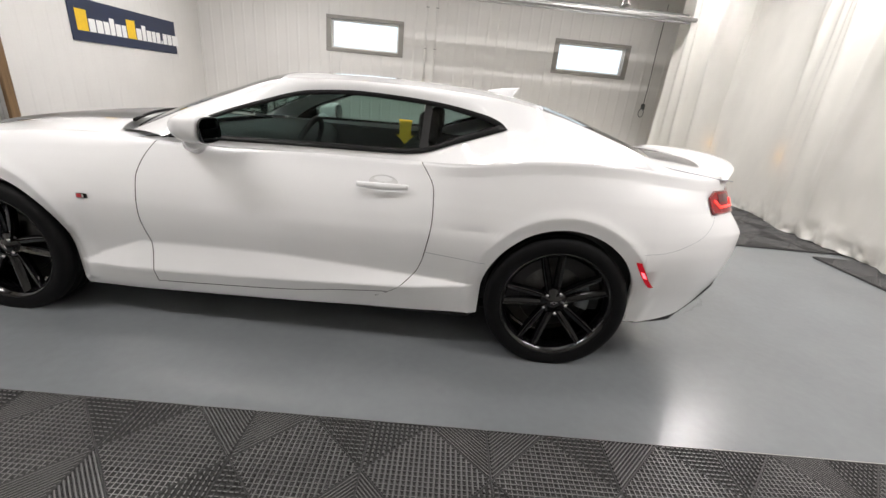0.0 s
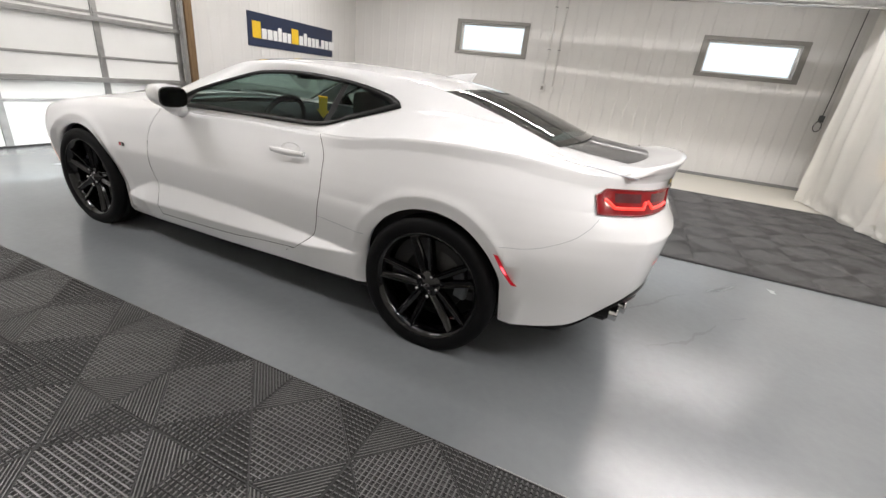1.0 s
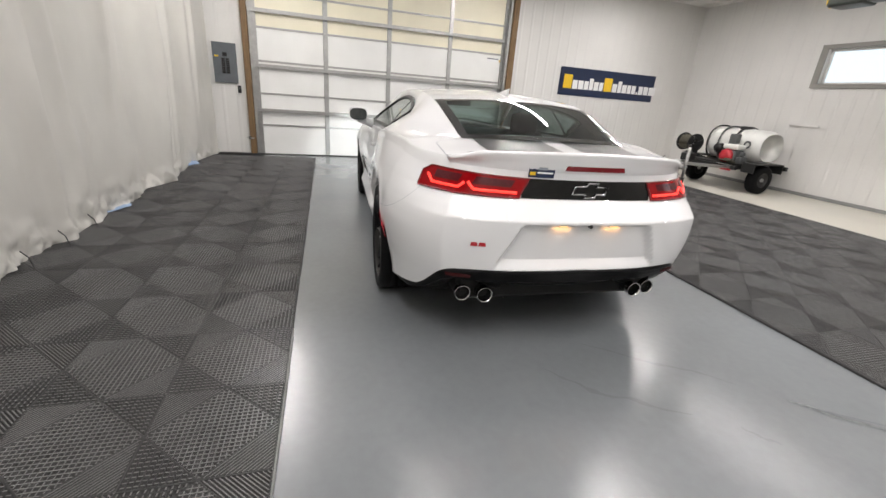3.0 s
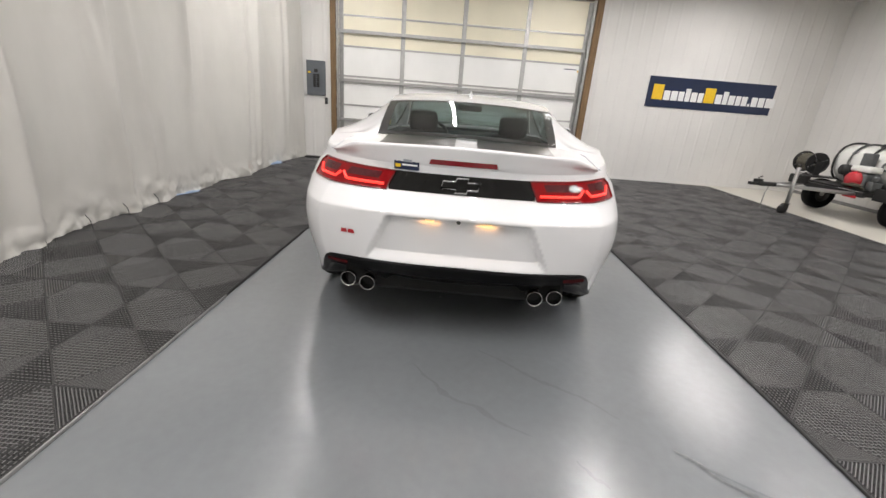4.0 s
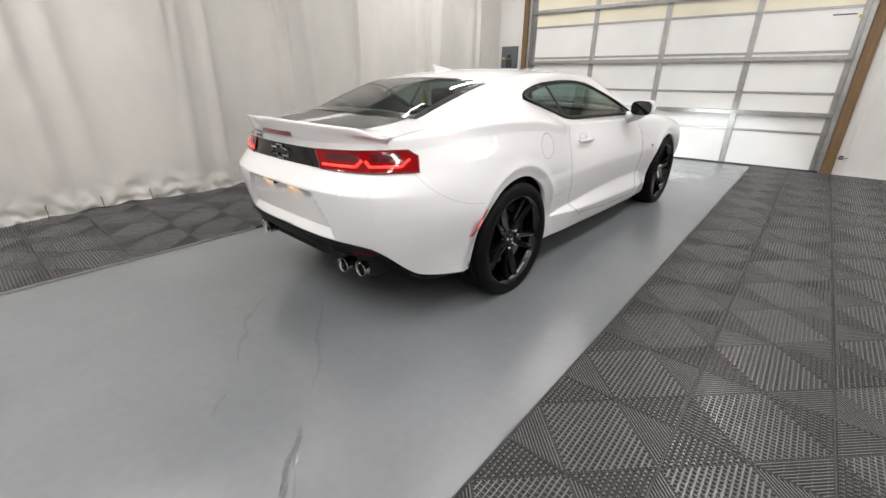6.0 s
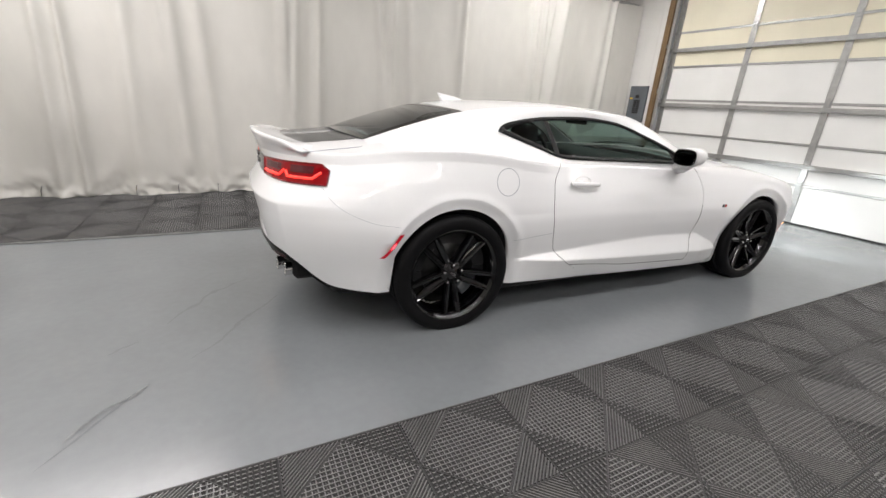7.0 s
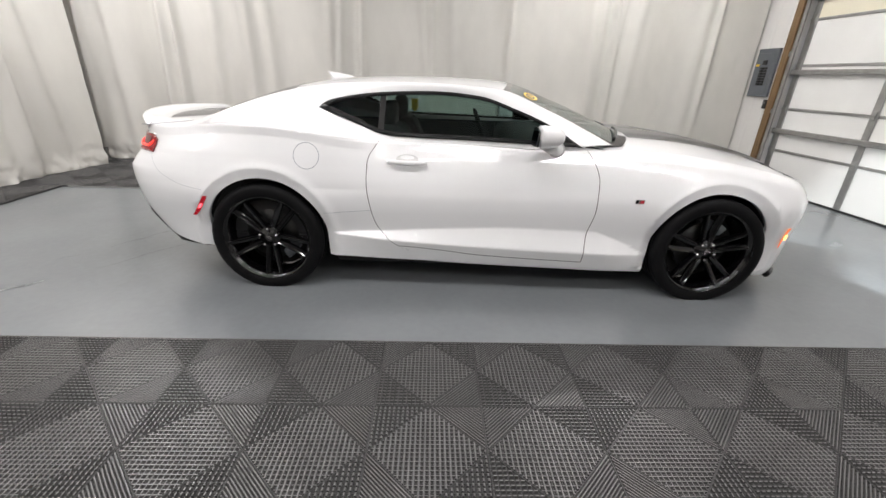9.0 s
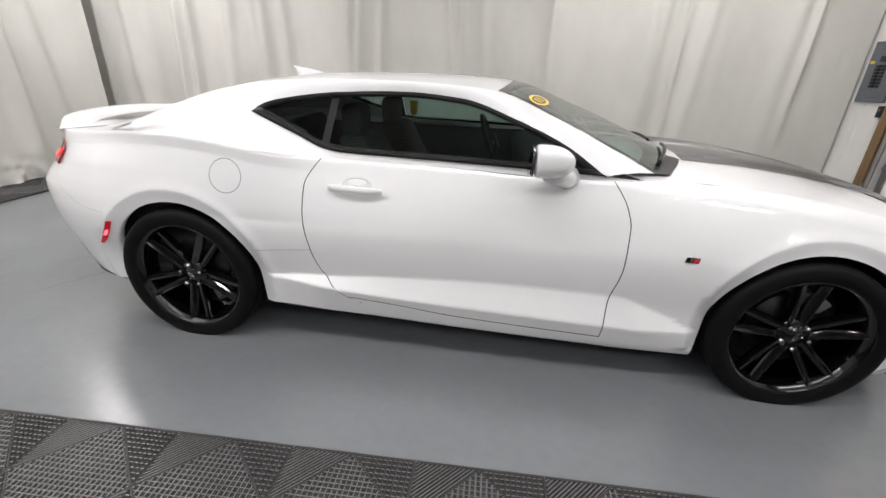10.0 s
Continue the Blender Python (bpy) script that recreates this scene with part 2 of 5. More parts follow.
def lathe(profile, sides=48, axis="y", closed=False):
    """Turns a profile of (radius, along) about an axis."""
    verts, faces = [], []
    n = len(profile)
    for k in range(sides):
        a = 2 * math.pi * k / sides
        for r, h in profile:
            c, s_ = r * math.cos(a), r * math.sin(a)
            verts.append((c, h, s_) if axis == "y" else (h, c, s_) if axis == "x" else (c, s_, h))
    for k in range(sides):
        l = (k + 1) % sides
        for i in range(n if closed else n - 1):
            j = (i + 1) % n
            faces.append((k * n + i, k * n + j, l * n + j, l * n + i))
    return verts, faces


def grid(rows, closed=False):
    """A sheet through rows of points, all of one length."""
    n = len(rows[0])
    verts = [p for r in rows for p in r]
    faces = []
    for i in range(len(rows) - (0 if closed else 1)):
        for j in range(n - 1):
            a, b = i * n, ((i + 1) % len(rows)) * n
            faces.append((a + j, a + j + 1, b + j + 1, b + j))
    return verts, faces


def flip(data):
    return data[0], [tuple(reversed(f)) for f in data[1]]


def join(*parts):
    verts, faces = [], []
    for v, f in parts:
        o = len(verts)
        verts += [tuple(p) for p in v]
        faces += [tuple(i + o for i in q) for q in f]
    return verts, faces


def mirror_y(data):
    return [(p[0], -p[1], p[2]) for p in data[0]], [tuple(reversed(f)) for f in data[1]]


def knots(*pts):
    """A smooth function through (x, value) pairs."""
    xs, ys = np.array([p[0] for p in pts], float), np.array([p[1] for p in pts], float)
    d = np.diff(ys) / np.diff(xs)
    m_ = np.zeros(len(xs))
    m_[0], m_[-1] = d[0], d[-1]
    for i in range(1, len(xs) - 1):
        m_[i] = 0 if d[i - 1] * d[i] <= 0 else 2 * d[i - 1] * d[i] / (d[i - 1] + d[i])

    def f(x):
        if x <= xs[0]:
            return float(ys[0])
        if x >= xs[-1]:
            return float(ys[-1])
        i = int(np.searchsorted(xs, x)) - 1
        h = xs[i + 1] - xs[i]
        t = (x - xs[i]) / h
        return float(ys[i] * (1 + 2 * t) * (1 - t) ** 2 + h * m_[i] * t * (1 - t) ** 2 + ys[i + 1] * t * t * (3 - 2 * t) + h * m_[i + 1] * t * t * (t - 1))

    return f


def spread(a, b, n):
    return [a + (b - a) * i / (n - 1) for i in range(n)]


# ---- the room ----
def ribbed_wall(name, label, length, height, holes, m, pitch=0.2286, depth=0.0045):
    """A steel liner wall, ribbed upright, along local x, facing local -y, with openings (x0, x1, z0, z1) right through it."""
    xs = {0.0, length}
    x = 0.0
    while x < length:
        for o in (0.0, 0.018, 0.045, 0.063):
            if x + o < length:
                xs.add(round(x + o, 4))
        x += pitch
    zs = {0.0, height}
    for h in holes:
        xs |= {h[0], h[1]}
        zs |= {h[2], h[3]}
    xs, zs = sorted(xs), sorted(zs)

    def relief(v):
        o = v % pitch
        if any(abs(v - h[0]) < 1e-4 or abs(v - h[1]) < 1e-4 for h in holes):
            return 0.0
        return -depth if 0.017 < o < 0.046 else 0.0

    verts, faces = [], []
    nx, nz = len(xs), len(zs)
    for back in (0, 1):
        for z in zs:
            for v in xs:
                verts.append((v, 0.16 if back else relief(v), z))
    solid = lambda i, j: not any(h[0] - 1e-4 <= xs[i] and xs[i + 1] <= h[1] + 1e-4 and h[2] - 1e-4 <= zs[j] and zs[j + 1] <= h[3] + 1e-4 for h in holes)
    idx = lambda b, i, j: b * nx * nz + j * nx + i
    for j in range(nz - 1):
        for i in range(nx - 1):
            if not solid(i, j):
                continue
            faces.append((idx(0, i, j), idx(0, i + 1, j), idx(0, i + 1, j + 1), idx(0, i, j + 1)))
            faces.append((idx(1, i, j), idx(1, i, j + 1), idx(1, i + 1, j + 1), idx(1, i + 1, j)))
            for di, dj, (p, q) in ((-1, 0, ((i, j + 1), (i, j))), (1, 0, ((i + 1, j), (i + 1, j + 1))), (0, -1, ((i, j), (i + 1, j))), (0, 1, ((i + 1, j + 1), (i, j + 1)))):
                a, b = i + di, j + dj
                if a < 0 or b < 0 or a >= nx - 1 or b >= nz - 1 or not solid(a, b):
                    faces.append((idx(0, *p), idx(1, *p), idx(1, *q), idx(0, *q)))
    ob = part(name, (verts, faces, False), M_WALL, m=m)
    return tagged(ob, label, "wall", kind="structure")


DOOR_Y0, DOOR_Y1, DOOR_H = 0.80, 5.575, 3.2
WINDOWS = ((-2.103, -0.645, 1.947, 2.517), (2.917, 4.436, 1.947, 2.517))
LEN_X = BACK_X - WALL_X
ribbed_wall("wall_north", "white ribbed steel wall with two high windows", LEN_X, CEIL, [(a - WALL_X, b - WALL_X, c, d) for a, b, c, d in WINDOWS], pose(WALL_X, WALL_Y, 0))
# front wall: local x runs along -y seen from inside, so turn it about z
LEN_Y = WALL_Y - SIDE_Y
ribbed_wall("wall_west", "white ribbed steel wall round an overhead door", LEN_Y, CEIL, [(DOOR_Y0 - SIDE_Y, DOOR_Y1 - SIDE_Y, 0.0, DOOR_H)], pose(WALL_X, SIDE_Y, 0, 0, 0, 90))
ribbed_wall("wall_south", "plain white steel wall behind the curtain", LEN_X, CEIL, [], pose(BACK_X, SIDE_Y, 0, 0, 0, 180))
ribbed_wall("wall_east", "plain white steel wall behind the curtain", LEN_Y, CEIL, [], pose(BACK_X, WALL_Y, 0, 0, 0, -90))
tagged(part("ceiling", boxes([(WALL_X, BACK_X, SIDE_Y, WALL_Y, CEIL, CEIL + 0.12)] + [(WALL_X, BACK_X, y, y + 0.03, CEIL - 0.012, CEIL - 0.001) for y in spread(SIDE_Y + 0.3, WALL_Y - 0.3, 24)]), M_CEIL), "white ribbed steel ceiling liner", "ceiling", kind="structure")
tagged(part("floor", boxes([(WALL_X - 0.3, BACK_X, SIDE_Y, 7.85, -0.15, 0.0)]), M_EPOXY), "glossy grey epoxy-coated concrete floor", "floor", kind="structure")
tagged(part("floor_border", boxes([(WALL_X - 0.3, BACK_X, 7.85, WALL_Y + 0.1, -0.15, 0.0)]), M_WHITEFLOOR), "cream speckled epoxy floor along the window wall", "floor", kind="structure")
tagged(part("baseboard", boxes([(WALL_X + 0.03, BACK_X, WALL_Y - 0.028, WALL_Y - 0.012, 0.0, 0.06)], 0.004), M_TRIMPALE), "grey steel base trim along the wall", "baseboard", kind="structure")
tagged(part("trim", boxes([(WALL_X + 0.012, WALL_X + 0.03, DOOR_Y1 + 0.14, WALL_Y - 0.03, 0.0, 0.05)], 0.003), M_PVC), "white base trim along the door wall", "trim", kind="structure")
tagged(part("backdrop", boxes([(-5.0, 6.5, WALL_Y + 1.5, WALL_Y + 1.52, 0.5, 4.5)]), M_BACKDROP), "bright overcast sky outside the windows", "sky", kind="structure")


def window(name, x0, x1, z0, z1):
    w = thing(name, "narrow high window with a grey steel trim", "window", pose(0, WALL_Y, 0), kind="structure")
    o = 0.105
    part("window_frame", boxes([(x0 - o, x1 + o, -0.03, -0.002, z1, z1 + 0.07), (x0 - o, x1 + o, -0.03, -0.002, z0 - 0.07, z0), (x0 - o, x0, -0.03, -0.002, z0, z1), (x1, x1 + o, -0.03, -0.002, z0, z1)], 0.006), M_WINFRAME, w)
    part("sash", boxes([(x0, x1, 0.07, 0.11, z1 - 0.035, z1), (x0, x1, 0.07, 0.11, z0, z0 + 0.035), (x0, x0 + 0.035, 0.07, 0.11, z0, z1), (x1 - 0.035, x1, 0.07, 0.11, z0, z1)], 0.004), M_PVC, w)
    p = part("pane", ([(x0 + 0.03, 0.09, z0 + 0.03), (x1 - 0.03, 0.09, z0 + 0.03), (x1 - 0.03, 0.09, z1 - 0.03), (x0 + 0.03, 0.09, z1 - 0.03)], [(0, 1, 2, 3)], False), M_WINGLASS, w)
    p.visible_shadow = False


for _i, _w in enumerate(WINDOWS):
    window(f"window_{_i + 1}", *_w)


def overhead_door():
    d = thing("door_1", "closed white sectional overhead door with grey stiles", "garage door", pose(WALL_X - 0.05, 0, 0), kind="structure")
    joints = (0.0, 0.535, 1.07, 1.597, 2.12, 2.64, DOOR_H)
    for a, b in zip(joints, joints[1:]):
        part("panel", boxes([(-0.03, 0.0, DOOR_Y0 + 0.02, DOOR_Y1 - 0.02, a + 0.006, b - 0.006)], 0.004), M_DOORCREAM if a > 2.1 else M_DOORWHITE, d)
        part("joint_rail", boxes([(0.0, 0.012, DOOR_Y0 + 0.02, DOOR_Y1 - 0.02, b - 0.02, b + 0.012)], 0.003), M_GALV, d) if b < DOOR_H else None
    for z in (0.785, 1.515, 2.365):
        part("strut", boxes([(0.002, 0.06, DOOR_Y0 + 0.03, DOOR_Y1 - 0.03, z - 0.008, z + 0.03), (0.045, 0.06, DOOR_Y0 + 0.03, DOOR_Y1 - 0.03, z - 0.03, z - 0.008)], 0.003), M_GALV, d)
    for y in (DOOR_Y0 + 0.08, 2.04, 3.18, 4.365, DOOR_Y1 - 0.08):
        part("stile", boxes([(0.003, 0.02, y - 0.04, y + 0.04, 0.02, DOOR_H - 0.02)], 0.004), M_GALV, d)
        for b in joints[1:-1]:
            part("hinge", boxes([(0.02, 0.034, y - 0.028, y + 0.028, b - 0.05, b + 0.05), (0.03, 0.045, y - 0.03, y + 0.03, b - 0.008, b + 0.008)], 0.003), M_GALV, d)
    part("bottom_seal", boxes([(-0.04, 0.02, DOOR_Y0 + 0.02, DOOR_Y1 - 0.02, 0.0, 0.02)], 0.004), M_BLACK, d)
    part("spec_label", boxes([(0.0005, 0.0015, 5.15, 5.49, 1.975, 2.045)]), M_WHITEPRINT, d, "white paper sticker with printed bars")
    part("label_print", boxes([(0.0015, 0.002, 5.17, 5.41, 2.022, 2.037)]), M_NAVY, d)
    part("label_mark", boxes([(0.0015, 0.002, 5.43, 5.48, 1.98, 2.02)]), M_YELLOW, d)


overhead_door()
for _nm, _y0, _y1 in (("door_jamb", DOOR_Y0 - 0.10, DOOR_Y0 + 0.0), ("door_jamb", DOOR_Y1, DOOR_Y1 + 0.12)):
    tagged(part(_nm, boxes([(WALL_X + 0.003, WALL_X + 0.10, _y0, _y1, 0.0, 3.4)], 0.006), M_WOOD), "bare amber pine jamb beside the overhead door", "door jamb", kind="structure")
for _y in (DOOR_Y0 + 0.035, DOOR_Y1 - 0.035):
    t_ = thing("door_track", "galvanised upright door track on the jamb", "door track", kind="structure")
    part("channel", boxes([(WALL_X + 0.02, WALL_X + 0.075, _y - 0.03, _y - 0.026, 0.05, 3.35), (WALL_X + 0.071, WALL_X + 0.075, _y - 0.03, _y + 0.02, 0.05, 3.35)]), M_GALV, t_)
    for _z in (0.3, 1.0, 1.7, 2.4):
        part("bracket", boxes([(WALL_X + 0.01, WALL_X + 0.09, _y - 0.045, _y - 0.031, _z, _z + 0.06)], 0.002), M_GALV, t_)
tagged(part("header_beam", boxes([(WALL_X + 0.003, WALL_X + 0.09, DOOR_Y0 - 0.09, DOOR_Y1 + 0.09, 3.2, 3.4)], 0.006), M_WOOD), "bare pine header over the door", "beam", kind="structure")
tagged(part("threshold", boxes([(WALL_X + 0.005, WALL_X + 0.12, -0.1, 0.92, 0.0, 0.035)], 0.006), M_BLACK), "black rubber threshold strip", "threshold", kind="structure")


def ceiling_tubes():
    first = None
    for y in TUBE_ROWS:
        for x in TUBE_X:
            m = pose(x, y, CEIL)
            if first is None:
                first = thing("ceiling_light", "long white linear ceiling light", "ceiling light", m, "linear ceiling lights")
                part("housing", boxes([(-1.22, 1.22, -0.05, 0.05, -0.085, -0.013)], 0.01, 2), M_TUBEWHITE, first)
                part("end_cap", boxes([(-1.24, -1.22, -0.04, 0.04, -0.08, -0.02)], 0.004), M_PVC, first)
                part("end_cap", boxes([(1.22, 1.24, -0.04, 0.04, -0.08, -0.02)], 0.004), M_PVC, first)
            else:
                copy_thing(first, m)


ceiling_tubes()


def step_(a, b, x):
    t = min(1.0, max(0.0, (x - a) / (b - a)))
    return t * t * (3 - 2 * t)


def curtain_sheet(length, height, seed, bow, hem=0.02):
    """A hanging sheet along local x with folds that tighten to the top and a crumpled hem."""
    rng = random.Random(seed)
    waves = [(rng.uniform(0.02, 0.05) / (1 + i * 0.3), rng.uniform(1.3, 2.6) * (1 + i * 0.6), rng.uniform(0, 6.28)) for i in range(6)]
    pleats = []
    x = 0.0
    while x < length:
        x += rng.uniform(0.30, 0.85)
        for _ in range(rng.randrange(2, 6)):
            pleats.append((x, rng.uniform(0.030, 0.085), rng.uniform(0.030, 0.075), rng.uniform(-0.5, 0.55), rng.uniform(-0.24, 0.24)))
            x += rng.uniform(0.11, 0.25)
    dents = [(rng.uniform(0, length), rng.uniform(0.5, 2.6), rng.uniform(0.04, 0.11), rng.uniform(0.08, 0.2), rng.uniform(-0.016, 0.020)) for _ in range(int(length * 3))]
    n, k = int(length / 0.018), 72
    xs_ = [length * i / n for i in range(n + 1)]
    rows = []
    for j in range(k + 1):
        z = hem + (height - hem) * (j / k) ** 1.2
        h = z / height
        live = [(px + sl * (1 - h), a * (step_(foot - 0.25, foot + 0.3, h)), w * (1 + 0.7 * (1 - h))) for px, a, w, foot, sl in pleats]
        row = []
        for x in xs_:
            y = sum(a * math.sin(w * x + p + 0.6 * h * math.sin(x * 0.7 + p)) for a, w, p in waves)
            for px, a, w in live:
                if a > 0.001 and abs(x - px) < 3 * w:
                    y += a * math.exp(-((x - px) / w) ** 2)
            y += bow(x)
            for px, pz, sx, sz, a in dents:
                if abs(x - px) < 3 * sx and abs(z - pz) < 3 * sz:
                    y += a * math.exp(-((x - px) / sx) ** 2 - ((z - pz) / sz) ** 2)
            c = max(0.0, 1 - z / 0.38)
            q = Vector((x * 4.5, z * 6, seed))
            y += c * 0.048 * noise.noise(q) + c * 0.03 * noise.noise(q * 2.3) + c * c * 0.03 * noise.noise(q * 4.9)
            y += 0.012 * noise.noise(Vector((x * 1.8, z * 1.6, seed + 7))) + 0.004 * noise.noise(Vector((x * 6, z * 5, seed + 2)))
            dz = 0.022 * noise.noise(Vector((x * 1.4, 3.3, seed))) + 0.010 * noise.noise(Vector((x * 7, 1.1, seed)))
            row.append((x, y, z + dz * max(0.0, 1 - z / 0.5)))
        rows.append(row)
    return grid(rows)


def curtain(name, label, length, height, seed, m, bow, ties=()):
    c = thing(name, label, "curtain", m)
    part("sheet", curtain_sheet(length, height, seed, bow), M_CURTAIN, c)
    part("rail", boxes([(0.0, length, -0.02, 0.02, height - 0.01, height + 0.035)], 0.006), M_GALV, c)
    for x in ties:
        z = 0.05
        part("hem_cord", tube([(x, 0.03, z + 0.09), (x + 0.006, 0.07, z + 0.05), (x + 0.004, 0.085, 0.012), (x + 0.03, 0.10, 0.008)], 0.0035, 6), M_BLACK, c)


curtain("curtain", "long white vinyl curtain with soft folds and a crumpled hem", 9.45, 3.12, 3, pose(-4.87, 0.06, 0, 0, 0, -2.3), knots((0, 0.08), (0.6, 0.0), (9.5, 0.0)), [0.6 + 0.42 * k for k in range(9, 20)])
curtain("curtain", "white vinyl curtain closing the back of the bay", 8.84, 3.3, 11, pose(4.80, 0.14, 0, 0, 0, 90), knots((0, 0.46), (0.55, 0.22), (1.3, 0.11), (3.7, 0.09), (4.3, 0.15), (6.15, -0.11), (6.6, -0.12), (8.84, 0.1)))
# Two amber lights added behind the curtain for its orange glows; their source is unseen.
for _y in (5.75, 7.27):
    _l = bpy.data.lights.new("added_amber_light", "AREA")
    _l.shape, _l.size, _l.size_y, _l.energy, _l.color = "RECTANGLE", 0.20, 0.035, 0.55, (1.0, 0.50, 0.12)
    new("added_amber_light", _l).matrix_world = look((4.97, _y, 0.87), (4.6, _y, 0.85))


# Pale blue sheet whose colour paints the daylight coming in under the hem.
def hem_daylight():
    rows = []
    for i in range(90):
        x = -4.2 + 3.75 * i / 89
        w = 0.17 - 0.62 * abs(((x + 4.2) / 1.25) % 1 - 0.4) * (1 if ((x + 4.2) / 1.25) % 1 < 0.4 else 0.8)
        rows.append([(x, -0.13 - 0.045 * (x + 4.2) + max(0.01, 0.08 + w) * j / 9, 0.022 + max(0.0, 0.035 * noise.noise(Vector((x * 6, j * 0.5, 9))) + 0.01) * (1 if j < 9 else 0.2)) for j in range(10)])
    tagged(part("daylight_sheet", flip(grid(rows)), M_BLUE), "rumpled pale blue sheet standing in for daylight under the curtain hem", "plastic sheet")


hem_daylight()


# ---- the car: local x forward from the rear axle, y to its left ----
CAR = thing("car", "white two-door sports coupe with charcoal stripes and black wheels", "car", pose(0.892, 2.957, 0, 0, 0, 175.47))
AXLE_F, ARCH_Z, ARCH_RR, ARCH_RF = 2.811, 0.348, 0.380, 0.374
TAPER_R, TAPER_F, POW_F = -0.382, 3.186, 1.95

top_z = knots((-1.02, 0.980), (-0.6, 0.994), (-0.45, 1.006), (-0.25, 1.024), (-0.05, 1.030), (0.18, 1.018), (0.40, 0.988), (0.56, 0.966), (0.75, 0.956), (1.3, 0.948), (1.75, 0.934), (2.05, 0.938), (2.3, 0.942), (2.55, 0.930), (2.8, 0.902), (3.1, 0.848), (3.38, 0.775), (3.6, 0.70), (3.75, 0.655))
flank = knots((0.10, 0.77), (0.15, 0.825), (0.20, 0.848), (0.30, 0.858), (0.40, 0.868), (0.50, 0.887), (0.57, 0.897), (0.63, 0.900), (0.70, 0.892), (0.77, 0.876), (0.82, 0.860), (0.86, 0.845), (0.90, 0.829), (0.95, 0.810), (1.04, 0.770))
haunch = knots((0.68, 0.0), (0.80, 0.024), (0.90, 0.048), (0.96, 0.060), (1.04, 0.083))
crease_low = knots((0.45, 0.388), (0.72, 0.363), (1.33, 0.330), (2.27, 0.300), (2.45, 0.296))
crease_high = knots((0.45, 0.392), (0.80, 0.412), (1.05, 0.432), (1.6, 0.455), (2.07, 0.446), (2.20, 0.40), (2.42, 0.302))
CREST = 0.742


def tail_x(z):
    """The rear end's outline: a sharp bumper crest with facets above and below it."""
    return float(np.interp(z, (0.20, 0.34, 0.44, 0.50, CREST, 0.832, 0.842, 0.93, 0.97, 1.02), (-0.86, -0.925, -0.968, -0.983, -1.020, -0.957, -0.950, -0.953, -0.963, -0.968)))



nose_x = knots((0.10, 3.50), (0.16, 3.60), (0.28, 3.64), (0.45, 3.675), (0.58, 3.69), (0.66, 3.68), (0.70, 3.65), (0.8, 3.56), (1.0, 3.47))
pow_r = knots((0.2, 2.7), (0.45, 3.0), (0.70, 3.1), (0.78, 3.0), (0.84, 2.8), (0.94, 2.38), (1.02, 2.3))
low_tail = knots((-1.05, 0.478), (-0.97, 0.485), (-0.92, 0.478), (-0.88, 0.450), (-0.835, 0.395), (-0.79, 0.340), (-0.74, 0.304), (-0.62, 0.282), (-0.49, 0.268), (-0.36, 0.258))
diffuser_h = knots((-1.06, 0.165), (-0.92, 0.135), (-0.853, 0.100), (-0.79, 0.068), (-0.74, 0.045), (-0.62, 0.022), (-0.49, 0.006), (-0.36, 0.002))
low_nose = knots((3.16, 0.165), (3.4, 0.15), (3.75, 0.17))
seam_f = knots((0.20, 2.014), (0.30, 2.014), (0.40, 2.018), (0.60, 2.050), (0.76, 2.050), (0.84, 2.030), (0.96, 1.955))
seam_r = knots((0.20, 0.93), (0.285, 0.90), (0.316, 0.836), (0.444, 0.698), (0.56, 0.664), (0.72, 0.642), (0.84, 0.648), (0.99, 0.737))
door_sill = knots((0.70, 0.318), (0.90, 0.300), (1.18, 0.270), (1.72, 0.248), (2.1, 0.238))
rocker_foot = knots((0.39, 0.220), (1.18, 0.190), (2.42, 0.159))


def bell(u):
    return math.exp(-u * u)


def step(a, b, x):
    t = min(1.0, max(0.0, (x - a) / (b - a)))
    return t * t * (3 - 2 * t)


def half_width(x, z):
    y = flank(z)
    y += 0.034 * bell((x + 0.04) / 0.62) * bell((z - 0.64) / 0.27)
    y += 0.030 * bell((x - AXLE_F) / 0.5) * bell((z - 0.62) / 0.25)
    y += haunch(z) * (1 - step(0.40, 0.80, x)) * (1 - 0.85 * step(0.10, -0.55, x))
    y -= 0.006 * step(0.0, -0.6, x) + 0.030 * step(0.86, 1.0, z) * step(0.05, -0.5, x)
    if 0.42 < x < 2.45:
        zl, zh = crease_low(x), crease_high(x)
        d = min(1.0, max(0.0, (zh - z) / max(0.004, zh - zl)))
        if z < zl:
            d = 1.0 - 0.75 * (zl - z) / (zl - rocker_foot(x) + 0.005)
        y += 0.052 * min(1.0, (x - 0.42) / 0.30) * min(1.0, (2.45 - x) / 0.30) * d
    for xc, r in ((0.0, ARCH_RR), (AXLE_F, ARCH_RF)):
        e = math.hypot(x - xc, z - ARCH_Z) - r
        if z > 0.2:
            y -= 0.017 * min(1.0, max(0.0, 1 - e / 0.062)) - 0.006 * bell((e - 0.062) / 0.03)
    tz = top_z(x)
    y += 0.012 * (1 - step(0.50, 0.72, x)) * max(0.0, 1 - (tz - z) / 0.055)
    r = 0.014 + 0.046 * step(1.9, 2.3, x)
    k = min(1.0, max(0.0, (z - (tz - r)) / r))
    y -= (0.008 + 0.042 * step(1.9, 2.3, x)) * (1 - math.sqrt(max(0.0, 1 - k * k)))
    return y


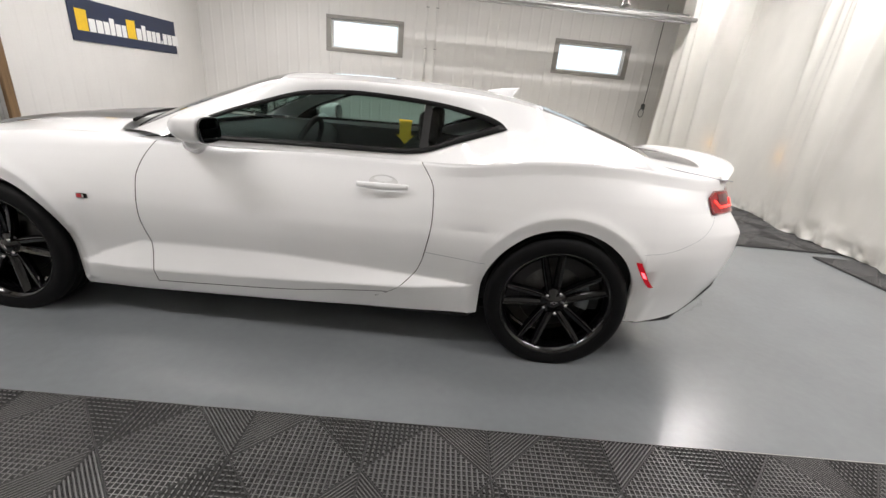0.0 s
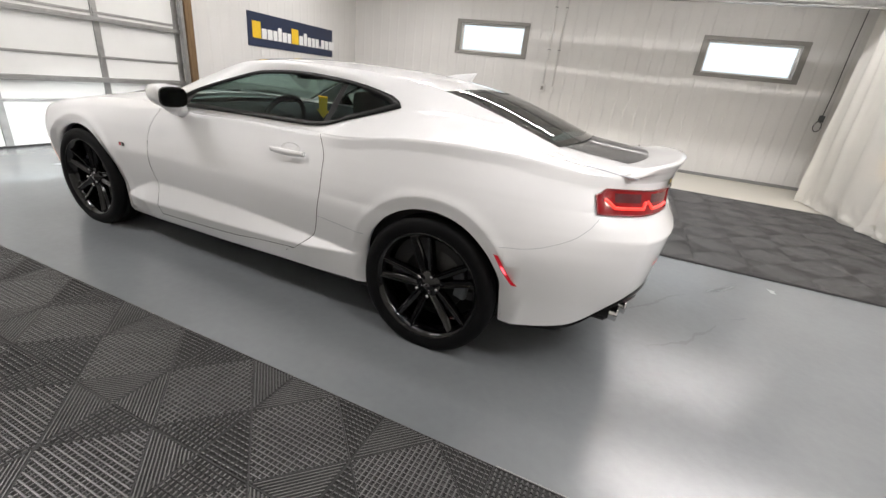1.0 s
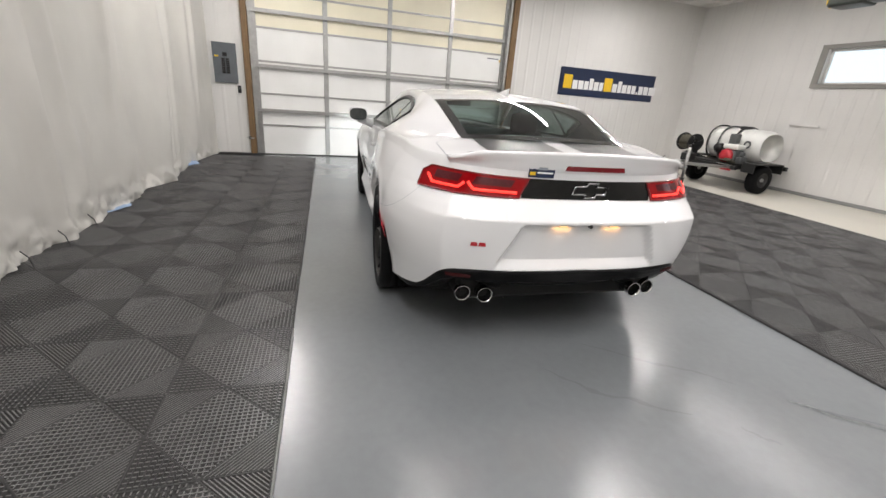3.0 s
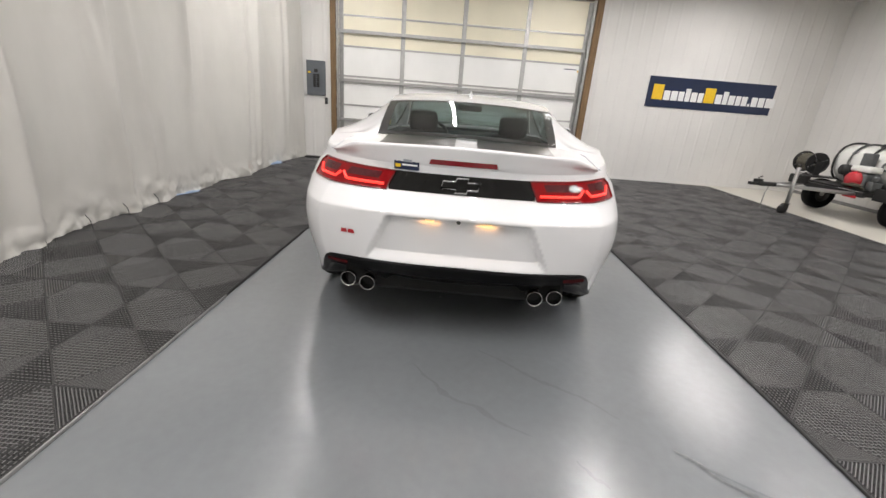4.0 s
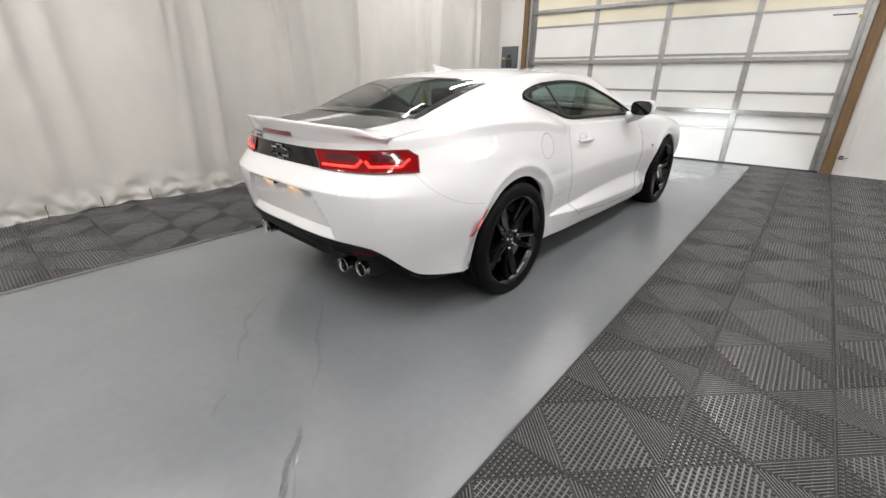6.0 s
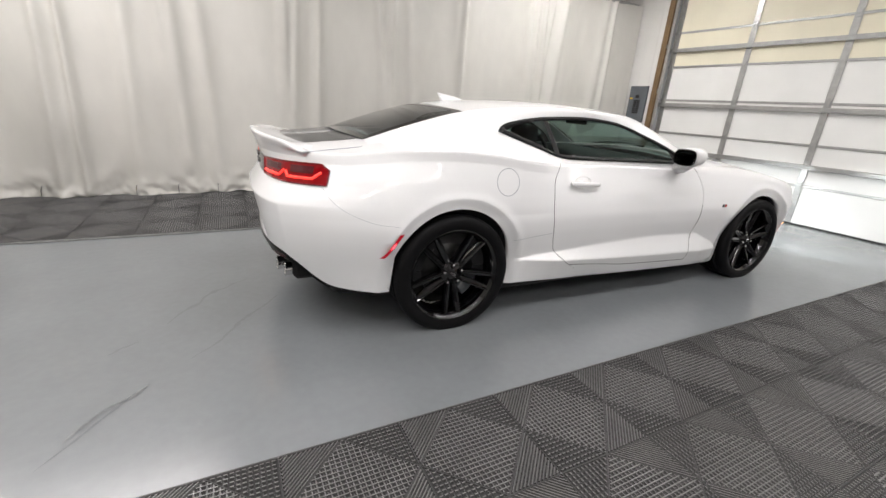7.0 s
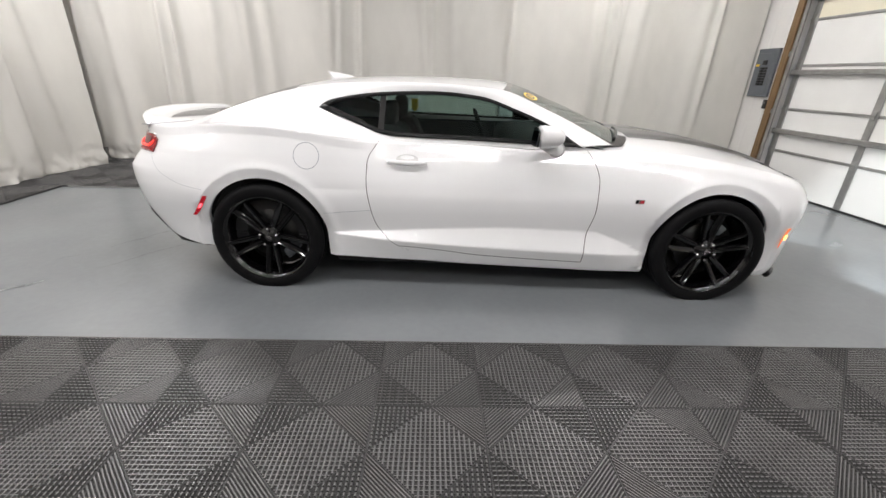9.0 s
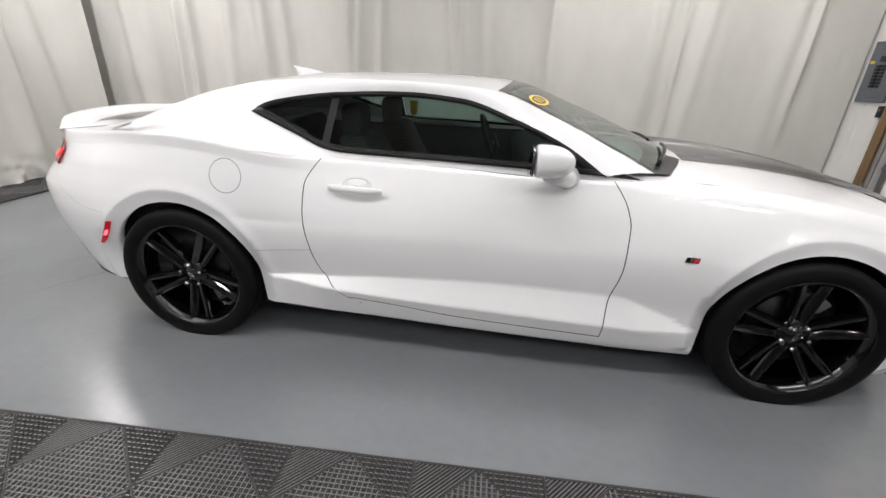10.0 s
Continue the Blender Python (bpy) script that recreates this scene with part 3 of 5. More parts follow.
def tail_plan(s, p, w=0.58):
    """Share of the half width left at share s of the tail's length: a flattish side that meets the rear face in a corner."""
    c = max(0.0, 1 - s ** p) ** (1 / p)
    if s < 0.82:
        c += w * (1 - (1 - (1 - 0.82 ** p) ** (1 / p)) * (s / 0.82) ** 1.6 - c)
    return c


def skin(kind, u, z, off=0.0):
    """A point of the left flank: kind 'x' at station u, or an angle (degrees) round the tail 'r' or the nose 'f'."""
    if kind == "x":
        return (u, half_width(u, z) + off, z)
    a = radians(u)
    if kind == "r":
        xe, xs, p = tail_x(z), TAPER_R, pow_r(z)
    else:
        xe, xs, p = nose_x(z), TAPER_F, POW_F
    x = xs + (xe - xs) * math.sin(a) ** (2 / p)
    c = max(0.0, math.cos(a)) ** (2 / p)
    s = math.sin(a) ** (2 / p)
    if kind == "r":
        c = tail_plan(s, p, 0.58 - 0.38 * step(0.86, 0.98, z))
    y = half_width(x, z) * c
    if kind == "r" and 0.49 < z < CREST - 0.012 and y < 0.47:
        ye = 0.452 - 0.47 * (z - 0.49)
        x += 0.030 * min(1.0, max(0.0, (ye - y) / 0.022)) * min(1.0, (CREST - 0.012 - z) / 0.016) * min(1.0, (z - 0.49) / 0.05)
    if off:
        d = -1 if kind == "r" else 1
        x += d * off * math.sin(a)
        y += off * math.cos(a)
    return (x, y, z)


def lower(x):
    if x < -0.36:
        return low_tail(x)
    if x > 3.16:
        return low_nose(x)
    s = rocker_foot(x)
    for xc, r in ((0.0, ARCH_RR), (AXLE_F, ARCH_RF)):
        if abs(x - xc) < r:
            s = max(s, ARCH_Z + math.sqrt(r * r - (x - xc) ** 2))
    return s


def heights(x, a, b, n):
    """Row heights from a to b, with rows on the creases of the flank or of the tail."""
    if n < 20:
        return spread(a, b, n)
    k = max(a + 0.3 * (b - a), CREST)
    tail = spread(a, k, n // 2) + spread(k, b, n - n // 2 + 1)[1:]
    w = step(0.25, -0.42, x)
    if w >= 1:
        return tail
    lo, hi = max(crease_low(x), a + 0.10 * (b - a)), max(crease_high(x), a + 0.24 * (b - a))
    i, j = n // 7, n // 5
    m, q = max(0.76, hi + 0.2 * (b - hi)), n - i - j + 2
    side = spread(a, lo, i) + spread(lo, hi, j)[1:] + spread(hi, m, q // 2)[1:] + spread(m, b, q - q // 2 + 1)[1:]
    return [s + (t - s) * w for s, t in zip(side, tail)]


def panel(cols, z0, z1, n=48, lip=0.035):
    """A body panel over columns (kind, station or station of z), from height z0(x) to z1(x), with a lip turned in at the foot."""
    rows = []
    for kind, u in cols:
        q = u if not callable(u) else u(0.6)
        x_ref = skin(kind, q, 0.6)[0]
        a, b = z0(x_ref), z1(skin(kind, q, 0.9)[0])
        col = []
        for z in heights(x_ref, a, b, n):
            col.append(skin(kind, u(z) if callable(u) else u, z))
        if lip:
            p = col[0]
            s = max(0.0, 1 - lip / max(0.3, p[1])) if kind == "x" else 0.96
            inner = (p[0] if kind == "x" else TAPER_R + (p[0] - TAPER_R) * 0.96 if kind == "r" else TAPER_F + (p[0] - TAPER_F) * 0.96, p[1] * s, p[2] + 0.006)
            col.insert(0, inner)
        rows.append(col)
    return grid(rows)


def shift(f, d):
    return lambda z: f(z) + d


def between(a, b, n):
    fa = a if callable(a) else (lambda z: a)
    fb = b if callable(b) else (lambda z: b)
    return [("x", (lambda z, t=t: fa(z) + (fb(z) - fa(z)) * t)) for t in spread(0.0, 1.0, n)]


def arch_cols(xc, r, n=29):
    return [("x", xc + r * math.cos(w)) for w in spread(0.0, math.pi, n)]


GAP = 0.0022
fender_cols = [("f", a) for a in spread(90, 2, 26)] + [("x", TAPER_F)] + arch_cols(AXLE_F, ARCH_RF) + between(AXLE_F - ARCH_RF - 0.002, lambda z: seam_f(z) + GAP * step(0.225, 0.25, z), 14)
door_cols = between(shift(seam_f, -GAP), shift(seam_r, GAP), 44)
rocker_cols = between(shift(seam_f, 0.0), shift(seam_r, 0.0), 40)
quarter_cols = between(lambda z: seam_r(z) - GAP * step(0.285, 0.315, z), ARCH_RR + 0.002, 14) + arch_cols(0.0, ARCH_RR) + [("x", TAPER_R)] + [("r", a) for a in spread(2, 58, 26)] + [("r", math.degrees(math.acos((y / 0.93) ** 1.55))) for y in spread(0.59, 0.0, 40)]
liner_cols = between(shift(seam_f, 0.03), shift(seam_r, -0.03), 30)


def both(name, data, material, label=""):
    part(name, data, material, CAR, label)
    part(name, mirror_y(data), material, CAR, label)


def skin_normal(kind, u, z):
    """The flank's outward normal, from its slope along and up the body."""
    d = 0.004 if kind == "x" else 0.4
    a, b = Vector(skin(kind, u + d, z)), Vector(skin(kind, max(0.0, u - d) if kind != "x" else u - d, z))
    n = (a - b).cross(Vector(skin(kind, u, z + 0.003)) - Vector(skin(kind, u, z - 0.003)))
    if n.length < 1e-9:
        return Vector((0, 0, 0))
    n.normalize()
    out = Vector((0, 1, 0)) if kind == "x" else Vector((-1 if kind == "r" else 1, 0.6, 0))
    return n if n.dot(out) > 0 else -n


def shaded_panel(name, cols, n):
    """A body panel on both sides of the car, shaded by the flank's own slope."""
    v, f = panel(cols, lower, top_z, n)
    k = len(v) // len(cols)
    normals = []
    for i, (kind, u) in enumerate(cols):
        for j in range(k):
            z = v[i * k + j][2]
            near = j == 0 or (kind != "x" and min(u, 90 - u) < 1.0)
            normals.append(Vector((0, 0, 0)) if near else skin_normal(kind, u(z) if callable(u) else u, z))
    for side in (1, -1):
        data = (v, f) if side > 0 else mirror_y((v, f))
        me = mesh_of(name, *data)
        up = sum((p.normal.y * side for p in me.polygons), 0.0)
        if up < 0:
            me.flip_normals()
        me.normals_split_custom_set_from_vertices([(w.x, w.y * side, w.z) for w in normals])
        part(name, me, M_PAINT, CAR)


shaded_panel("front_fender", fender_cols, 60)
shaded_panel("rear_quarter", quarter_cols, 72)
both("rocker", panel(rocker_cols, lower, lambda x: door_sill(x) - GAP, 9), M_PAINT)
both("door", panel(door_cols, lambda x: door_sill(x) + GAP, top_z, 64, 0.0), M_PAINT)


def inset_liner():
    v, f = panel(liner_cols, lambda x: rocker_foot(x) + 0.02, lambda x: top_z(x) - 0.01, 10, 0.0)
    return [(p[0], p[1] - 0.035, p[2]) for p in v], f


both("door_opening", inset_liner(), M_DARK)


# hood and deck
def across(x_of_row, crown, n=25, bulge=None):
    rows = []
    for p in x_of_row:
        x, y, z = p
        rows.append([(x, y * w, z + crown(x) * (1 - abs(w) ** 2.4) + (bulge(x, y * w) if bulge else 0.0)) for w in spread(1.0, -1.0, n)])
    return rows


hood_crown = knots((2.1, 0.045), (2.65, 0.052), (3.25, 0.06), (3.6, 0.045), (3.75, 0.01))


def hood_bulge(x, y):
    return 0.016 * (1 - step(0.30, 0.40, abs(y))) * step(2.25, 2.45, x) * (1 - step(3.3, 3.6, x))


hood_edge = [skin("f", a, top_z(skin("f", a, 0.7)[0])) for a in spread(88, 2, 24)] + [skin("x", x, top_z(x)) for x in spread(TAPER_F, 2.10, 40)]


def hood_point(x, y):
    ye = half_width(x, top_z(x)) if x < TAPER_F else skin("f", math.degrees(math.asin(min(1.0, ((x - TAPER_F) / (nose_x(top_z(x)) - TAPER_F)) ** (POW_F / 2)))), top_z(x))[1]
    w = min(1.0, abs(y) / max(0.05, ye))
    return top_z(x) + hood_crown(x) * (1 - w ** 2.4) + hood_bulge(x, y)


def fender_top():
    rows = []
    for x in spread(1.86, 2.16, 12):
        ye = half_width(x, top_z(x))
        rows.append([(x, y, hood_point(x, y) - 0.001) for y in spread(ye, 0.60, 8)])
    return grid(rows)


both("cowl_corner", fender_top(), M_PAINT)
part("hood", flip(grid(across(hood_edge, hood_crown, 41, hood_bulge))), M_PAINT, CAR)
for _s in (1, -1):
    part("hood_stripe", grid([[(x, _s * y, hood_point(x, y) + 0.0015) for y in (spread(0.05, 0.43, 14) if _s > 0 else spread(0.43, 0.05, 14))][::-1] for x in spread(3.56, 2.36, 40)][::-1]), M_FILM, CAR, "charcoal stripe on the hood")
deck_crown = knots((-1.02, 0.03), (-0.9, 0.035), (-0.45, 0.052), (-0.2, 0.06))
deck_edge = [skin("x", x, top_z(x)) for x in spread(-0.36, TAPER_R, 3)] + [skin("r", a, top_z(skin("r", a, 0.9)[0])) for a in spread(2, 88, 26)]
part("deck_lid", flip(grid(across(deck_edge, deck_crown, 41))), M_PAINT, CAR)


def deck_z(x, y):
    t = min(1.0, max(0.0, (TAPER_R - x) / (TAPER_R + 0.968)))
    ye = half_width(x, top_z(x)) * tail_plan(t, 2.35, 0.20) if t > 0 else half_width(x, top_z(x))
    w = min(1.0, abs(y) / max(0.05, ye))
    return top_z(x) + deck_crown(x) * (1 - w ** 2.4)


for _a, _b in ((0.445, 0.055), (-0.06, -0.455)):
    part("deck_stripe", grid([[(x, y, deck_z(x, y) + 0.0016) for y in spread(_a, _b, 14)] for x in spread(-0.86, -0.38, 24)]), M_FILM, CAR, "charcoal stripe on the boot lid")


def tail_at(y, z, off=0.0):
    s = 1 if y >= 0 else -1
    w = half_width(-0.7, z)
    for _ in range(3):
        a = math.degrees(math.acos(min(1.0, (abs(y) / w) ** (pow_r(z) / 2))))
        w = half_width(skin("r", a, z)[0], z)
    p = skin("r", a, z, off)
    return (p[0], s * p[1], p[2])


def spoiler():
    rows = []
    for y in spread(-0.655, 0.655, 61):
        e = abs(y) / 0.655
        lip = tail_at(y, 0.965)[0] - 0.034 * (1 - 0.7 * e * e)
        z = 1.058 - 0.035 * e ** 2 - 0.032 * step(0.78, 1.0, e)
        base = z - 0.052 + 0.034 * step(0.8, 1.0, e)
        fr = lip + 0.20 - 0.13 * step(0.75, 1.0, e)
        zf = deck_z(fr, y) - 0.004
        rows.append([(fr, y, zf), (fr - 0.05, y, zf + 0.006), (lip + 0.075, y, z - 0.019), (lip + 0.03, y, z - 0.004), (lip + 0.008, y, z), (lip, y, z - 0.006), (lip + 0.004, y, z - 0.016), (lip + 0.012, y, base + 0.012), tail_at(y, 0.992, 0.006), tail_at(y, 0.965, 0.003), tail_at(y, 0.955, -0.004)])
    v, f = flip(grid(rows))
    k = len(rows[0])
    return v, f + [tuple(range(k)), tuple(range(len(v) - k, len(v)))[::-1]]


part("spoiler", spoiler(), M_PAINT, CAR)

# greenhouse
def softened(f, reach=0.15):
    """The curve f with its bends eased out between the foot of the rear window and the head of the windscreen."""
    def g(s):
        r = reach * step(-0.43, -0.22, s) * (1 - step(1.15, 1.42, s))
        return sum(f(s + r * d) for d in spread(-1, 1, 9)) / 9
    return g


low_glass = knots((0.33, 1.126), (0.45, 1.085), (0.60, 1.035), (0.72, 0.995), (0.82, 0.984), (1.3, 0.974), (1.93, 0.957))
high_glass = knots((0.33, 1.126), (0.355, 1.152), (0.43, 1.181), (0.74, 1.225), (1.05, 1.237), (1.31, 1.219), (1.55, 1.148), (1.77, 1.058), (1.93, 0.957))
edge_y = softened(knots((-0.43, 0.508), (-0.1, 0.530), (0.24, 0.548), (0.6, 0.555), (1.0, 0.56), (1.42, 0.575), (1.75, 0.635), (2.15, 0.715)))
edge_z = softened(knots((-0.43, 1.044), (-0.1, 1.157), (0.24, 1.244), (0.6, 1.277), (1.0, 1.284), (1.42, 1.263), (1.75, 1.147), (2.15, 0.962)))
edge_crown = softened(knots((-0.43, 0.016), (0.24, 0.028), (0.6, 0.036), (1.0, 0.040), (1.42, 0.044), (2.15, 0.03)))
edge_bow = softened(knots((-0.43, -0.075), (0.0, -0.055), (0.26, -0.045), (0.8, 0.0), (1.42, 0.07), (2.15, 0.22)))


def side_y(z):
    return 0.815 - (z - 0.955) * 0.83 - 0.10 * (z - 0.955) ** 2


def side_loops():
    """The outline of the side glass, foot first and then back along its top."""
    inner = [(x, side_y(low_glass(x)), low_glass(x)) for x in spread(1.93, 0.33, 50)]
    inner += [(x, side_y(high_glass(x)), high_glass(x)) for x in [0.33 + 1.60 * t ** 1.3 for t in spread(0.0, 1.0, 56)[1:]]]
    return inner


def bent(a, b, n, sag=0.0, out=0.0):
    a, b = Vector(a), Vector(b)
    col = []
    for k in spread(0.0, 1.0, n):
        p = a.lerp(b, k)
        w = math.sin(math.pi * k)
        p.z += (out - sag) * w
        p.y += (out * 0.7 - sag * 0.3) * w
        col.append(tuple(p))
    return col


def side_shell():
    foot, head, sail = [], [], []
    for x in [0.33 + 1.60 * t ** 1.3 for t in spread(0.0, 1.0, 56)]:
        xo = x + 0.17 * step(1.2, 1.93, x)
        foot.append(bent(skin("x", xo, top_z(xo)), (x, side_y(low_glass(x)), low_glass(x)), 5))
        xo = x + 0.22 * step(1.1, 1.93, x)
        head.append(bent((x, side_y(high_glass(x)), high_glass(x)), (xo, edge_y(xo), edge_z(xo)), 7, 0.0, 0.008 * step(0.33, 0.5, x)))
    for x in spread(-0.435, 0.33, 30):
        k = step(0.0, 0.45, 0.33 - x)
        col = bent(skin("x", x, top_z(x)), (x, edge_y(x), edge_z(x)), 15, 0.030 * k * (1 - step(0.55, 0.78, 0.33 - x)), 0.0)
        base = bent(skin("x", 0.33, top_z(0.33)), (0.33, edge_y(0.33), edge_z(0.33)), 15)[7]
        tip = (0.33, side_y(low_glass(0.33)), low_glass(0.33))
        fade = 1 - step(0.0, 0.25, 0.33 - x)
        sail.append([tuple(p[c] + (tip[c] - base[c]) * fade * (1 - abs(i - 7) / 7) for c in range(3)) for i, p in enumerate(col)])
    return join(grid(foot), grid(head), grid(sail))


both("roof_pillar", side_shell(), M_PAINT)


def trim_ring():
    inner = side_loops()
    cols = []
    for i in range(len(inner) + 1):
        x, y, z = inner[i % len(inner)]
        s = 0.022
        mx = x + s * (1 if x < 0.6 else -1 if x > 1.75 else 0) * (1.3 if x < 0.45 else 1)
        j_ = i % len(inner)
        mz = z + (s if j_ < 50 else -s)
        mz = min(max(mz, low_glass(mx) + 0.004), max(high_glass(mx) - 0.004, low_glass(mx) + 0.005))
        cols.append([(x, y + 0.006, z), (x, y + 0.009, z + (0.003 if j_ < 50 else -0.003)), (mx, side_y(mz) + 0.007, mz), (mx, side_y(mz) - 0.012, mz)])
    return grid(cols)


both("window_trim", trim_ring(), M_SATIN, "gloss black window surround")


def side_glass(x0, x1, n=30):
    rows = []
    for x in spread(x0, x1, n):
        a, b = low_glass(x) + 0.004, max(high_glass(x) - 0.004, low_glass(x) + 0.006)
        rows.append([(x, side_y(z) - 0.004, z) for z in spread(a, b, 8)])
    return grid(rows)


both("quarter_glass", (side_glass(0.34, 0.70, 20)), M_REARGLASS)
both("door_glass", (side_glass(0.74, 1.92, 40)), M_GLASS)
both("b_pillar", flip(grid([[(x, side_y(z) - 0.002, z) for z in spread(low_glass(x), high_glass(x), 8)] for x in spread(0.700, 0.736, 5)])), M_DARK)
both("mirror_sail", flip(grid([[(x, side_y(z) + 0.003, z) for z in spread(low_glass(x), max(high_glass(x), low_glass(x) + 0.002), 6)] for x in spread(1.74, 1.925, 8)])), M_SATIN)


def top_strip(s0, s1, n, w0=-1.0, w1=1.0, lift=0.0, nw=31):
    rows = []
    for s in spread(s0, s1, n):
        y, z, c, b = edge_y(s), edge_z(s), edge_crown(s), edge_bow(s)
        rows.append([(s + b * (1 - w * w), y * w, z + c * (1 - w * w) + lift) for w in spread(w0, w1, nw)])
    return grid(rows)


ROOF0, ROOF1 = 0.155, 1.46
part("roof", flip(top_strip(ROOF0, ROOF1, 40)), M_PAINT, CAR)
part("rear_window", flip(top_strip(-0.425, ROOF0 - 0.003, 30, -0.985, 0.985)), M_REARGLASS, CAR, "tinted rear window")
part("rear_window_band", join(top_strip(-0.43, -0.39, 4, -0.99, 0.99, 0.001), top_strip(ROOF0 - 0.04, ROOF0 - 0.002, 4, -0.99, 0.99, 0.001), top_strip(-0.43, ROOF0 - 0.002, 24, -0.99, -0.90, 0.001, 5), top_strip(-0.43, ROOF0 - 0.002, 24, 0.90, 0.99, 0.001, 5)), M_GLOSSBLACK, CAR)
part("windscreen", flip(top_strip(ROOF1 + 0.003, 2.13, 30, -0.985, 0.985)), M_GLASS, CAR)
part("windscreen_band", join(top_strip(ROOF1 + 0.002, ROOF1 + 0.035, 4, -0.99, 0.99, 0.001), top_strip(ROOF1 + 0.002, 2.13, 24, -0.99, -0.955, 0.001, 4), top_strip(ROOF1 + 0.002, 2.13, 24, 0.955, 0.99, 0.001, 4)), M_GLOSSBLACK, CAR)


def screen_point(s, w, lift):
    y, z, c, b = edge_y(s), edge_z(s), edge_crown(s), edge_bow(s)
    return (s + b * (1 - w * w), y * w, z + c * (1 - w * w) + lift)


def price_oval():
    cs, cw = 1.615, -0.80
    outer = [screen_point(cs + 0.040 * math.cos(a), cw + 0.14 * math.sin(a), 0.003) for a in spread(0, 2 * math.pi, 33)]
    inner = [screen_point(cs + 0.028 * math.cos(a), cw + 0.11 * math.sin(a), 0.003) for a in spread(0, 2 * math.pi, 33)]
    return grid([outer, inner])


part("window_sticker", flip(price_oval()), M_YELLOW, CAR, "yellow oval sticker ring on the windscreen")
for _w in (-0.835, -0.765):
    part("sticker_bar", flip(grid([[screen_point(s, w, 0.003) for w in spread(_w - 0.015, _w + 0.015, 3)] for s in spread(1.597, 1.633, 4)])), M_YELLOW, CAR)
part("cowl", grid([[(s + edge_bow(s) * (1 - w * w), edge_y(s) * w, edge_z(2.15) + 0.003 + edge_crown(2.15) * (1 - w * w) - 0.06 * (s - 2.10)) for w in spread(-1, 1, 31)] for s in spread(2.05, 2.205, 6)]), M_SATIN, CAR, "black plastic cowl with wiper slots")
for _y0, _y1 in ((0.55, -0.05), (-0.12, -0.60)):
    _p = [(2.36 - 0.18 * (y / 0.75) ** 2 - 0.05 * t, y, 1.014 - 0.05 * (y / 0.75) ** 2 + 0.012 * math.sin(math.pi * t)) for y, t in zip(spread(_y0, _y1, 12), spread(0, 1, 12))]
    part("wiper", tube(_p, 0.009, 6), M_SATIN, CAR)


def roof_mid(x):
    s = x
    for _ in range(8):
        s = x - edge_bow(s)
    return edge_z(s) + edge_crown(s)


def fin():
    rows = []
    for t in spread(0, 1, 12):
        x = 0.42 - 0.165 * t
        z0 = roof_mid(max(0.23, x)) - 0.008
        h = 0.056 * t ** 0.8 + 0.006
        hw = 0.027 * (1 - 0.35 * t) * (0.3 + 0.7 * math.sin(math.pi * min(1, 0.15 + t * 0.75)))
        rows.append([(x, hw, z0), (x - 0.01 * t, hw * 0.75, z0 + h * 0.4), (x - 0.028 * t, hw * 0.35, z0 + h * 0.85), (x - 0.035 * t, 0, z0 + h), (x - 0.028 * t, -hw * 0.35, z0 + h * 0.85), (x - 0.01 * t, -hw * 0.75, z0 + h * 0.4), (x, -hw, z0)])
    v, f = grid(rows)
    f.append(tuple(range(len(v) - 7, len(v))))
    return v, f


part("antenna_fin", fin(), M_PAINT, CAR)


LAMP_IN, LAMP_OUT = 71.8, 24.0


def lamp_point(f, h, off):
    """Inside the tail lamp: f from its inner to its outer end, h from foot to top."""
    a = LAMP_IN + (LAMP_OUT - LAMP_IN) * f
    zb = 0.838 + 0.004 * f
    zt = 0.926 + 0.012 * f - 0.028 * step(0.9, 1.0, f)
    shift_in = (1 - h) * 1.6 * (1 - f)
    return skin("r", a + shift_in, zb + (zt - zb) * h, off)


def lamp_patch(f0, f1, h0, h1, off, nf=26, nh=8):
    return flip(grid([[lamp_point(f, h, off) for h in spread(h0, h1, nh)] for f in spread(f0, f1, nf)]))


def hook(pts, off):
    out = []
    for (f0, h0), (f1, h1) in zip(pts, pts[1:]):
        for t in spread(0, 1, 8)[:-1]:
            out.append(lamp_point(f0 + (f1 - f0) * t, h0 + (h1 - h0) * t, off))
    out.append(lamp_point(*pts[-1], off))
    return out


def tail_lamp(side):
    fix = (lambda d: d) if side > 0 else mirror_y
    lens = part("tail_lamp", fix(lamp_patch(0, 1, 0, 1, 0.006)), M_TAILRED, CAR, "lit red tail lamp")
    rim = [lamp_point(f, 0, 0.008) for f in spread(0, 1, 24)] + [lamp_point(1, h, 0.008) for h in spread(0, 1, 6)[1:]] + [lamp_point(f, 1, 0.008) for f in spread(1, 0, 24)[1:]] + [lamp_point(0, h, 0.008) for h in spread(1, 0, 6)[1:-1]]
    part("bezel", fix(tube(rim, 0.0045, 6, True)), M_BRAKE3, lens)
    for pts in ([(0.03, 0.25), (0.35, 0.25), (0.43, 0.56)], [(0.46, 0.52), (0.49, 0.27), (0.83, 0.27), (0.92, 0.60)]):
        part("light_guide", fix(tube(hook(pts, 0.006), 0.0064, 8)), M_TAILGLOW, lens)
    part("reverse_lens", fix(lamp_patch(0.09, 0.39, 0.50, 0.86, 0.0085, 10, 4)), M_TAILGREY, lens)
    part("reverse_lens", fix(lamp_patch(0.53, 0.83, 0.50, 0.86, 0.0085, 10, 4)), M_TAILGREY, lens)


tail_lamp(1)
tail_lamp(-1)


